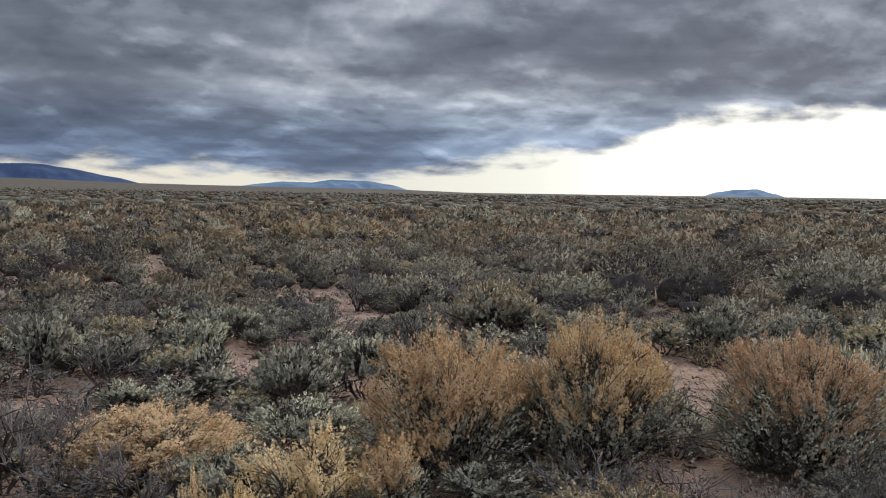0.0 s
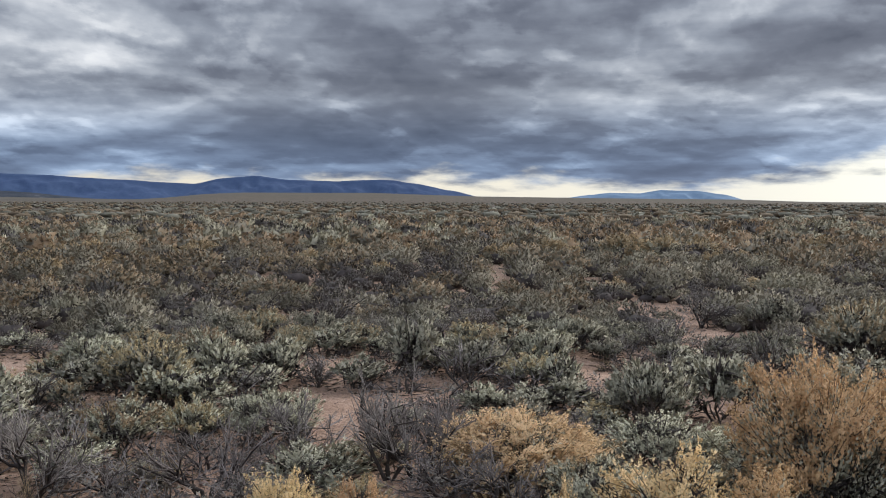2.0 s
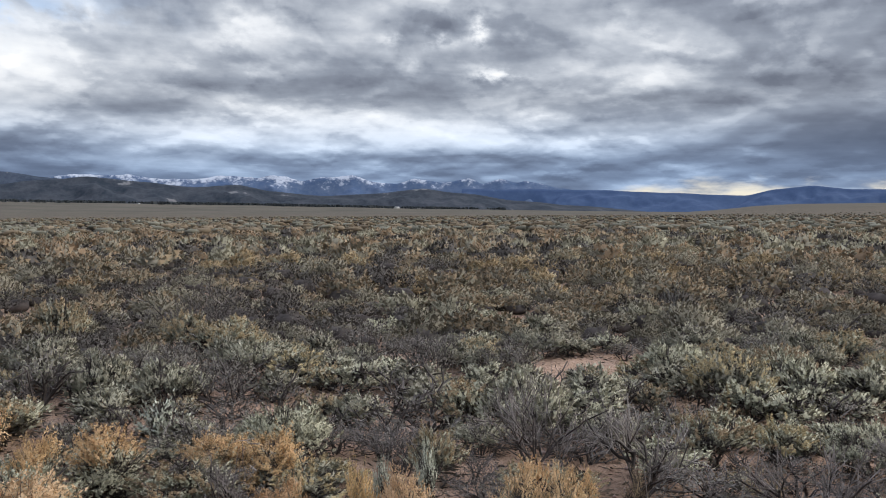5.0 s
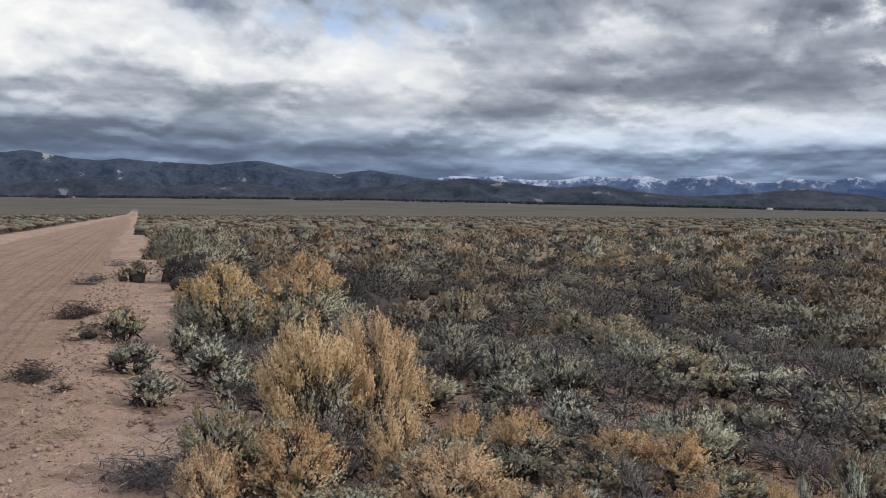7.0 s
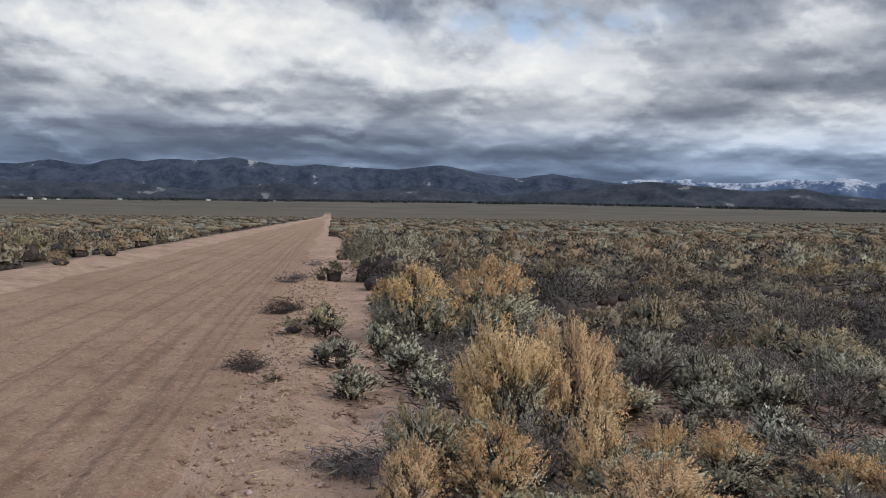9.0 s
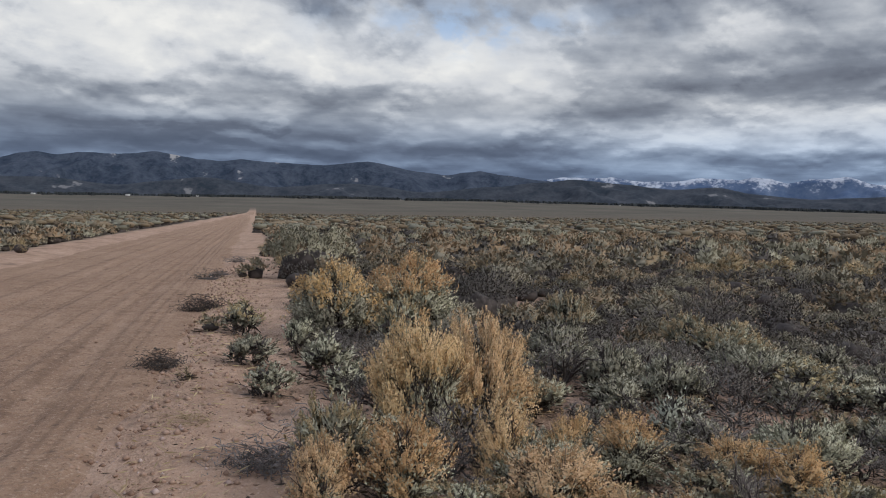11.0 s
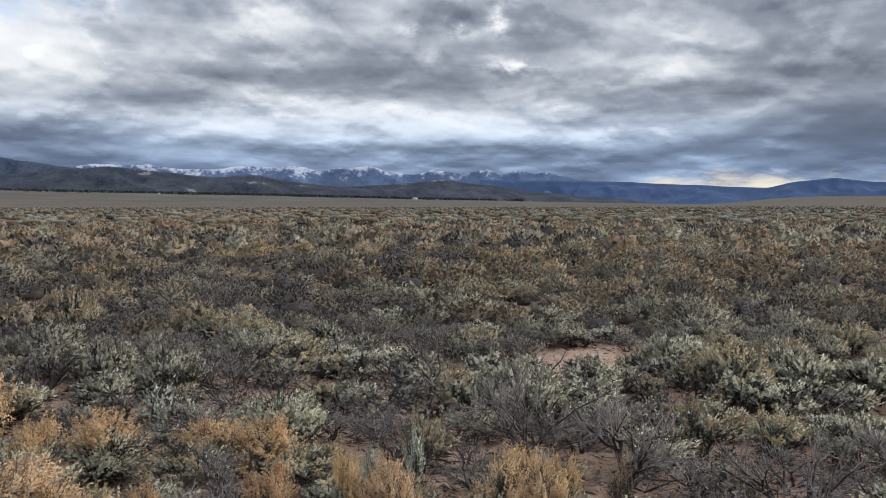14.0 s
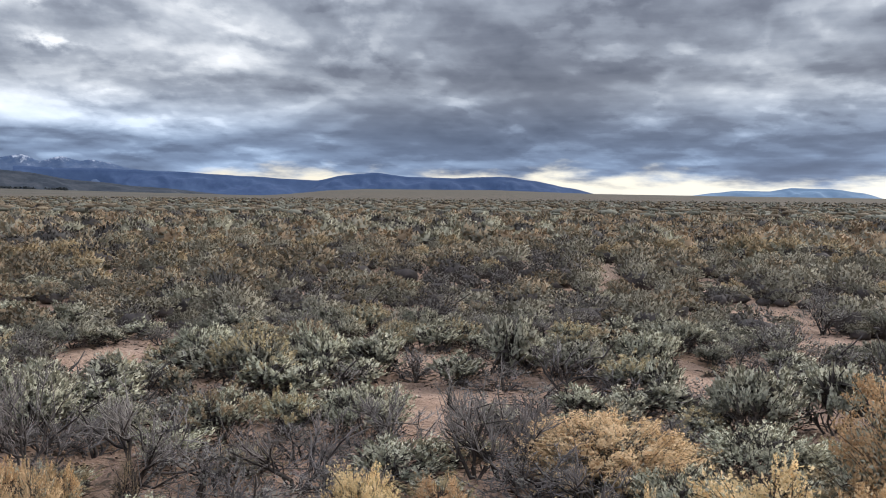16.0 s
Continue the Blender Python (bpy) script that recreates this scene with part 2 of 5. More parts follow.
def soil(n, shader, packed=False):
    place = n.add("ShaderNodeTexCoord").outputs["Object"]
    big = n.noise(place, 0.35, 4.0, 0.6)
    mid = n.noise(place, 3.0, 5.0, 0.65)
    grain = n.noise(place, 45.0, 4.0, 0.7)
    tone = n.math("ADD", n.math("MULTIPLY", big, 0.4), n.math("MULTIPLY", mid, 0.6))
    damp = 0.95 if packed else 1.22

    def tint(*rgb):
        return tuple(c * damp * k for c, k in zip(rgb, (1.0, 0.97, 0.91) if packed else (1, 1, 1)))

    col = n.ramp(tone, [(0.30, tint(0.24, 0.150, 0.105)), (0.5, tint(0.38, 0.25, 0.178)), (0.72, tint(0.50, 0.35, 0.265))])
    col = n.mix(n.span(grain, 0.55, 0.78), col, tint(0.56, 0.44, 0.37))
    col = n.mix(n.span(grain, 0.42, 0.25), col, (0.19, 0.12, 0.085))
    if packed:
        turned = n.add("ShaderNodeMapping", vector_type="TEXTURE")
        turned.inputs["Rotation"].default_value = (0, 0, math.atan2(ROAD_U[1], ROAD_U[0]))
        turned.inputs["Scale"].default_value = (9.0, 0.35, 1.0)
        n.put(turned.inputs[0], place)
        streak = n.noise(turned.outputs[0], 1.0, 4.0, 0.6)
        col = n.mix(n.span(streak, 0.53, 0.68, 0.0, 0.16), col, (0.25, 0.155, 0.105))
        col = n.mix(n.span(streak, 0.46, 0.34, 0.0, 0.15), col, (0.55, 0.38, 0.28))
        across = n.add("ShaderNodeVectorMath", operation="DOT_PRODUCT")
        n.put(across.inputs[0], place)
        across.inputs[1].default_value = (*ROAD_N, 0)
        wander = n.math("MULTIPLY_ADD", n.math("SUBTRACT", n.noise(turned.outputs[0], 0.25, 2.0), 0.5), 0.7, across.outputs["Value"])
        for centre, wide, deep in ((1.80, 0.03, 0.45), (1.95, 0.03, 0.5), (2.12, 0.035, 0.5), (2.45, 0.05, 0.5), (2.62, 0.04, 0.4), (3.0, 0.03, 0.45), (3.5, 0.06, 0.5), (3.66, 0.04, 0.4), (4.35, 0.04, 0.35), (4.9, 0.08, 0.45), (5.9, 0.06, 0.4)):
            off = n.math("DIVIDE", n.math("SUBTRACT", wander, centre), wide)
            line = n.math("POWER", 2.71828, n.math("MULTIPLY", n.math("MULTIPLY", off, off), -1.0))
            line = n.math("MULTIPLY", line, n.span(n.noise(place, 1.3, 3.0), 0.35, 0.6, 0.3, 1.0))
            col = n.mix(n.math("MULTIPLY", line, deep), col, (0.135, 0.083, 0.058))
        speck = n.noise(place, 22.0, 3.0, 0.7)
        col = n.mix(n.span(speck, 0.56, 0.70, 0.0, 0.6), col, (0.60, 0.44, 0.34))
        col = n.mix(n.span(speck, 0.44, 0.32, 0.0, 0.6), col, (0.17, 0.105, 0.075))
        clod = n.noise(place, 9.0, 2.0, 0.5)
        col = n.mix(n.span(clod, 0.66, 0.72, 0.0, 0.8), col, (0.14, 0.09, 0.065))
    if not packed:
        litter = n.noise(place, 1.1, 6.0, 0.7)
        col = n.mix(n.span(litter, 0.50, 0.72, 0.0, 0.75), col, (0.15, 0.10, 0.075))
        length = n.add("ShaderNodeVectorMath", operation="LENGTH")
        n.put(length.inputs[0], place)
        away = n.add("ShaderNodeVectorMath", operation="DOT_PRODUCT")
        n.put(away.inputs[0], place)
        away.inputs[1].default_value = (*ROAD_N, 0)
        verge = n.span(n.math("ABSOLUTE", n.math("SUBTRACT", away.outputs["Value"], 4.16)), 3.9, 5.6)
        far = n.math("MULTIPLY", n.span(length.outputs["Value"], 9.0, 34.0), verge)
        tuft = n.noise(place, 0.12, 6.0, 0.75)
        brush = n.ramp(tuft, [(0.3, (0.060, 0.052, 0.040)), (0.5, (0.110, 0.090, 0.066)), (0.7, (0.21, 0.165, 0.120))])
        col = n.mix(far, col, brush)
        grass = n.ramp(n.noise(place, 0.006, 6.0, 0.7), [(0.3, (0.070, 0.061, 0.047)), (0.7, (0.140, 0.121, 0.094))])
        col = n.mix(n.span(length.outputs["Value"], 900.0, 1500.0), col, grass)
    n.put(shader.inputs["Base Color"], col)
    bump = n.add("ShaderNodeBump")
    bump.inputs["Strength"].default_value, bump.inputs["Distance"].default_value = 1.0, 0.08
    n.put(bump.inputs["Height"], n.math("ADD", n.math("MULTIPLY", grain, 0.3), n.math("ADD", mid, n.math("MULTIPLY", n.noise(place, 12.0, 4.0, 0.6), 0.7))))
    n.put(shader.inputs["Normal"], bump.outputs[0])


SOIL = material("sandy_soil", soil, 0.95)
ROAD = material("packed_dirt", lambda n, s: soil(n, s, True), 0.95)


def rock(dark, light, snow_from, snow_to, patch_scale=0.012, bare=0.0):
    """Forested slopes with clearings and, above a height, patches of snow."""

    def build(n, shader):
        place = n.add("ShaderNodeTexCoord").outputs["Object"]
        sep = n.add("ShaderNodeSeparateXYZ")
        n.put(sep.inputs[0], place)
        rough = n.noise(place, patch_scale, 8.0, 0.62)
        fine = n.noise(place, patch_scale * 5, 5.0, 0.7)
        tone = n.math("ADD", n.math("MULTIPLY", rough, 0.6), n.math("MULTIPLY", fine, 0.4))
        col = n.ramp(tone, [(0.40, dark), (0.60, light)])
        height = n.math("MULTIPLY_ADD", n.math("SUBTRACT", tone, 0.5), 420.0, sep.outputs[2])
        snow = n.span(height, snow_from, snow_to)
        col = n.mix(n.math("MULTIPLY", snow, 0.8), col, (0.58, 0.62, 0.71))
        if bare:
            clearing = n.span(n.noise(place, 0.006, 4.0, 0.6), 0.64, 0.68)
            col = n.mix(n.math("MULTIPLY", clearing, bare), col, (0.34, 0.33, 0.33))
        n.put(shader.inputs["Base Color"], col)

    return build


# the air's haze is painted into these five slopes as blue base colour
HAZE_BLUE = material("far_blue_forest", rock((0.040, 0.072, 0.155), (0.056, 0.094, 0.185), 160, 260))
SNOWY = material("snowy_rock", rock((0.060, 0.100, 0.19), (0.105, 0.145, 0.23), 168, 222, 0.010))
FOREST = material("dark_forest", rock((0.015, 0.027, 0.050), (0.058, 0.073, 0.104), 330, 420, bare=0.8))
FOOTHILL = material("foothill_scrub", rock((0.016, 0.025, 0.038), (0.052, 0.058, 0.072), 400, 600, bare=0.4))
HAZE_PALE_BLUE = material("pale_blue_mountain", rock((0.17, 0.26, 0.37), (0.21, 0.30, 0.41), 900, 1200))
JUNIPER = leafy("juniper_leaf", (0.028, 0.035, 0.042), (0.07, 0.078, 0.082), 0.2, 0.0)
ROOF = leafy("grey_roof", (0.25, 0.25, 0.26), (0.4, 0.4, 0.41), 0.1, 0.0)
WHITE_WALL = leafy("white_wall", (0.6, 0.6, 0.58), (0.75, 0.75, 0.72), 0.1, 0.0)

# ---- ground ----
ROAD_A, ROAD_B = 1.42, 6.9              # its edges, along ROAD_N


def road_n(x, y):
    return x * ROAD_N[0] + y * ROAD_N[1]


def smooth(a, b, v):
    t = np.clip((v - a) / (b - a), 0, 1)
    return t * t * (3 - 2 * t)


def wavy(x, y, seed=0):
    """Gentle unevenness, about one unit high."""
    a = np.sin(x * 1.0 + 1.7 * np.sin(y * 0.6 + seed) + seed) * np.cos(y * 0.9 - 0.8 * np.sin(x * 0.7 + seed))
    b = np.sin(x * 2.3 - y * 1.9 + seed * 3) * np.cos(y * 2.7 + x * 1.1)
    c = np.sin(x * 5.3 + y * 4.1 + seed) * np.cos(y * 5.9 - x * 3.7)
    return 0.6 * a + 0.27 * b + 0.13 * c


RISE_AZ = (-180, -150, -125, -100, -88, -72, -63, -50, -43, -41, -38.5, -36, -27, -20, -12, -3, 2, 180)
RISE_EL = (0, 0.5, 0.85, 1.0, 0.95, 0.68, 0.46, 0.2, 0.08, 0.2, 0.46, 0.57, 0.58, 0.36, 0.27, 0.2, 0.04, 0)


def ground_z(x, y):
    x, y = np.asarray(x, float), np.asarray(y, float)
    r = np.hypot(x, y)
    az = np.degrees(np.arctan2(x, y))
    el = np.interp(az, RISE_AZ, RISE_EL)
    start, end = np.where(az > -42, 500, 700), np.where(az > -42, 1500, 2600)
    far = np.tan(np.radians(el)) * r * smooth(start, end, r)
    n = road_n(x, y)
    bed = smooth(ROAD_A - 0.5, ROAD_A + 0.25, n) * smooth(ROAD_B + 0.5, ROAD_B - 0.25, n)
    near = 0.045 * wavy(x * 0.9, y * 0.9, 1) * smooth(900, 100, r)
    berm = 0.05 * np.exp(-((n - ROAD_A + 0.55) / 0.35) ** 2) + 0.16 * np.exp(-((n - ROAD_B - 1.3) / 0.75) ** 2)
    return far + near * (1 - bed) + berm * smooth(600, 80, r) - 0.06 * bed


def mesh_object(name, verts, faces, mat, parent=None, normals=None):
    me = bpy.data.meshes.new(name)
    verts = np.asarray(verts, np.float32)
    faces = np.asarray(faces, np.int32)
    me.vertices.add(len(verts))
    me.vertices.foreach_set("co", verts.ravel())
    k = faces.shape[1]
    me.loops.add(faces.size)
    me.loops.foreach_set("vertex_index", faces.ravel())
    me.polygons.add(len(faces))
    me.polygons.foreach_set("loop_start", np.arange(0, faces.size, k, dtype=np.int32))
    me.update(calc_edges=True)
    if normals is not None:
        me.polygons.foreach_set("use_smooth", np.ones(len(faces), bool))
        me.normals_split_custom_set_from_vertices(normals)
    me.materials.append(mat)
    ob = new(name, me)
    ob.parent = parent
    return ob


def grid_faces(rows, cols, wrap=False):
    i, j = np.meshgrid(np.arange(rows - 1), np.arange(cols if wrap else cols - 1), indexing="ij")
    k = (j + 1) % cols
    return np.stack([i * cols + j, i * cols + k, (i + 1) * cols + k, (i + 1) * cols + j], -1).reshape(-1, 4)


def shade_smooth(ob):
    ob.data.polygons.foreach_set("use_smooth", np.ones(len(ob.data.polygons), bool))
    return ob


radii = np.concatenate([np.linspace(0.05, 12, 90), np.geomspace(12.2, 4900, 120)])
turn = np.radians(np.linspace(0, 360, 420, endpoint=False))
rr, tt = np.meshgrid(radii, turn, indexing="ij")
gx, gy = rr * np.sin(tt), rr * np.cos(tt)
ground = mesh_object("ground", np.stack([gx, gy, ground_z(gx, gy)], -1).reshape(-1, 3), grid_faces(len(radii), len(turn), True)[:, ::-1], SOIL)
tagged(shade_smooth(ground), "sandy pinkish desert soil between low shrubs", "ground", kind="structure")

along = np.concatenate([np.linspace(-60, -6, 80), np.arange(-5.9, 30, 0.1), np.geomspace(30, 900, 160)])
across = np.linspace(ROAD_A - 0.35, ROAD_B + 0.35, 90)
aa, nn = np.meshgrid(along, across, indexing="ij")
wob = 0.12 * np.sin(aa * 0.35) + 0.08 * np.sin(aa * 1.13 + 1) + 0.05 * np.sin(aa * 2.9)
nn = nn + wob * (np.abs(nn - 4.16) / 2.8) ** 2
rx, ry = aa * ROAD_U[0] + nn * ROAD_N[0], aa * ROAD_U[1] + nn * ROAD_N[1]
rz = ground_z(rx, ry) * 0 + 0.012 * wavy(rx * 2.2, ry * 2.2, 3) + 0.006 * wavy(rx * 7, ry * 7, 4)
for centre, width, depth in ((2.35, 0.20, 0.030), (2.75, 0.12, 0.02), (3.55, 0.16, 0.022), (4.5, 0.20, 0.03), (5.9, 0.22, 0.025)):
    mid = centre + 0.10 * np.sin(aa * 0.11 + centre * 2) + 0.05 * np.sin(aa * 0.31 + centre)
    rz += depth * (1.5 * np.exp(-((np.abs(nn - mid) - 1.4 * width) / (0.6 * width)) ** 2) * 0.4 - np.exp(-((nn - mid) / width) ** 2))
    lugs = np.sin(aa * 42 + 6 * np.abs(nn - mid) / width)
    rz += 0.006 * lugs * np.exp(-((nn - mid) / width) ** 2) * (np.abs(aa) < 30)
edge = smooth(0, 0.45, np.minimum(nn - nn.min(1, keepdims=True), nn.max(1, keepdims=True) - nn))
far_z = np.tan(np.radians(1.0)) * np.hypot(rx, ry) * smooth(700, 2600, np.hypot(rx, ry))
rz = rz * edge + far_z - 0.10 * (1 - edge) + 0.0
road = mesh_object("road", np.stack([rx, ry, rz], -1).reshape(-1, 3), grid_faces(len(along), len(across)), ROAD)
tagged(shade_smooth(road), "rutted dirt road of packed pink sand with tyre tracks", "road", kind="structure")

# ---- mountains ----


def mountain(name, label, mat, distance, crest, spread=1.0, seed=0, step=0.14):
    """A range round the viewer. crest: the azimuth and elevation, in degrees, of its peaks and saddles."""
    ca, ce = zip(*crest)
    az = np.arange(ca[0], ca[-1], step)
    depth = np.linspace(-1, 0.5, 34)
    d, a = np.meshgrid(depth, az, indexing="ij")
    i = np.clip(np.searchsorted(ca, az, side="right") - 1, 0, len(ca) - 2)
    t = (az - np.take(ca, i)) / (np.take(ca, i + 1) - np.take(ca, i))
    t = 0.5 * t + 0.5 * t * t * (3 - 2 * t)
    el = np.take(ce, i) * (1 - t) + np.take(ce, i + 1) * t
    dist = distance * (1 + 0.11 * spread * d)
    x, y = dist * np.sin(np.radians(a)), dist * np.cos(np.radians(a))
    rough = np.array([noise.ridged_multi_fractal(Vector((u / 330, v / 330, seed)), 0.9, 2.1, 6, 1.0, 2.0) for u, v in zip(x.ravel(), y.ravel())]).reshape(x.shape)
    rough = (rough - rough.mean()) / rough.std()
    away = smooth(0.0, 0.5, np.abs(d))
    fall = np.where(d < 0, 1 - np.abs(d) ** 0.8, 1 - (d / 0.5) ** 2)
    z = np.tan(np.radians(el))[None] * distance * (1 + 0.012 * rough * (1 - away)) * fall
    z *= 1 + 0.27 * np.clip(rough, -2, 2) * away * np.clip(1 - np.abs(d), 0, 1) ** 0.3
    v = np.stack([x, y, z - 10], -1)
    ob = mesh_object(name, v.reshape(-1, 3), grid_faces(*d.shape), mat)
    return tagged(shade_smooth(ob), label, "mountain", kind="structure")


mountain("backdrop_far_peak", "pale blue far mountain above the plain", HAZE_PALE_BLUE, 4600,
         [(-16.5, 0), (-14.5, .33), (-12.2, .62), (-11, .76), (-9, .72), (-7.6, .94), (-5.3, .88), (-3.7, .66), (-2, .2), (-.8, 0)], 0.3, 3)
mountain("backdrop_dome", "pale blue dome-shaped far hill", HAZE_PALE_BLUE, 4600, [(17, 0), (18.3, .42), (19.6, .63), (20.8, .64), (21.8, .38), (23, 0)], 0.3, 4)
mountain("backdrop_blue_range", "dark blue forested mountain range", HAZE_BLUE, 4400,
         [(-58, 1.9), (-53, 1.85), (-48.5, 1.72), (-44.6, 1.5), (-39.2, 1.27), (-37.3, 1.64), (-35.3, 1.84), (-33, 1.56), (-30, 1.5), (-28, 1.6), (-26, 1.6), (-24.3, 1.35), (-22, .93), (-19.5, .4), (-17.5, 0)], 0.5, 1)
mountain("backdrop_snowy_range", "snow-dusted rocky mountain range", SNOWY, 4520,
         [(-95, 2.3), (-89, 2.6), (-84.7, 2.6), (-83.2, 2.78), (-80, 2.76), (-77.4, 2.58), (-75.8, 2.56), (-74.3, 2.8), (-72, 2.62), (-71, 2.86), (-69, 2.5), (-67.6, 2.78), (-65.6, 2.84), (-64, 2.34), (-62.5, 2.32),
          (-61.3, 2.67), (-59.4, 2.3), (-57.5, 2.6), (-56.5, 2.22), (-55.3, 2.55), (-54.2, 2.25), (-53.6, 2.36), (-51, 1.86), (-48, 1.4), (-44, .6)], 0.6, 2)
mountain("backdrop_forest_range", "dark forested mountains with small clearings", FOREST, 4050,
         [(-165, 2.2), (-145, 3.0), (-130, 3.3), (-124, 3.1), (-122, 3.5), (-120, 3.2), (-117.7, 3.76), (-116.6, 3.62), (-115.4, 3.8), (-113.5, 3.7), (-110.6, 3.96), (-108.2, 3.52), (-106.6, 3.44), (-105.3, 3.63),
          (-101.2, 3.36), (-99.6, 3.4), (-96.6, 3.66), (-93.4, 3.12), (-91.3, 2.84), (-89, 3.2), (-87.3, 2.98), (-84.6, 2.55), (-80, 2.0), (-74, 1.2)], 1.2, 6)
mountain("backdrop_foothills", "low dark scrubby foothills below the range", FOOTHILL, 3600,
         [(-150, 1.6), (-128, 2.0), (-118, 2.2), (-113, 1.8), (-108, 2.4), (-103, 1.9), (-98, 2.2), (-93, 1.7), (-88, 2.1), (-84.6, 2.46), (-82.3, 2.68), (-80.6, 2.5), (-76, 2.02), (-73.2, 2.22), (-71, 1.8),
          (-67.6, 1.45), (-64, 1.64), (-60.6, 1.93), (-57.8, 1.6), (-54.4, 1.12), (-50.5, .76), (-44.6, .24), (-41, 0)], 1.0, 8)

# ---- shrubs ----


def rng_of(seed):
    return np.random.default_rng(seed)


def tubes(p, rad, sides=3):
    """Tapered tubes along the lines p (count, points, 3) with radii (count, points)."""
    n, m, _ = p.shape
    d = np.gradient(p, axis=1)
    d /= np.linalg.norm(d, axis=2, keepdims=True) + 1e-9
    ref = np.where(np.abs(d[..., 2:]) > 0.9, (1.0, 0, 0), (0, 0, 1.0))
    u = np.cross(d, ref)
    u /= np.linalg.norm(u, axis=2, keepdims=True) + 1e-9
    w = np.cross(d, u)
    ang = np.arange(sides) * 2 * np.pi / sides
    ring = u[:, :, None] * np.cos(ang)[:, None] + w[:, :, None] * np.sin(ang)[:, None]
    v = p[:, :, None] + ring * rad[:, :, None, None]
    base = (np.arange(n) * m * sides)[:, None, None]
    i, j = np.arange(m - 1)[None, :, None] * sides, np.arange(sides)[None, None, :]
    k = (j + 1) % sides
    f = np.stack([base + i + j, base + i + k, base + i + sides + k, base + i + sides + j], -1)
    return v.reshape(-1, 3), f.reshape(-1, 4)


def blades(p, d, length, width, rng):
    """Narrow diamond leaves from p along d."""
    n = len(p)
    d = d / (np.linalg.norm(d, axis=1, keepdims=True) + 1e-9)
    side = np.cross(d, rng.normal(size=(n, 3)))
    side /= np.linalg.norm(side, axis=1, keepdims=True) + 1e-9
    length, width = np.broadcast_to(length, n)[:, None], np.broadcast_to(width, n)[:, None]
    mid = p + d * length * 0.6
    v = np.stack([p, mid + side * width / 2, p + d * length, mid - side * width / 2], 1)
    f = np.arange(n)[:, None] * 4 + np.arange(4)
    return v.reshape(-1, 3), f


def joined(*pieces):
    vs, fs, at = [], [], 0
    for v, f in pieces:
        vs.append(v)
        fs.append(f + at)
        at += len(v)
    return np.concatenate(vs), np.concatenate(fs)


# level: shoots on a shrub 0.9 m wide, leaves on each, leaf length, leaf width, shoot length
LEVELS = {0: (1100, 9, 0.0210, 0.0120, 0.055), 1: (600, 6, 0.032, 0.0200, 0.060), 2: (330, 3, 0.050, 0.037, 0.055), 3: (46, 2, 0.110, 0.095, 0.08)}
SIZES = {"huge": (2.0, 1.05, 26), "large": (1.2, 0.75, 15), "middle": (0.8, 0.48, 10), "small": (0.45, 0.40, 5)}


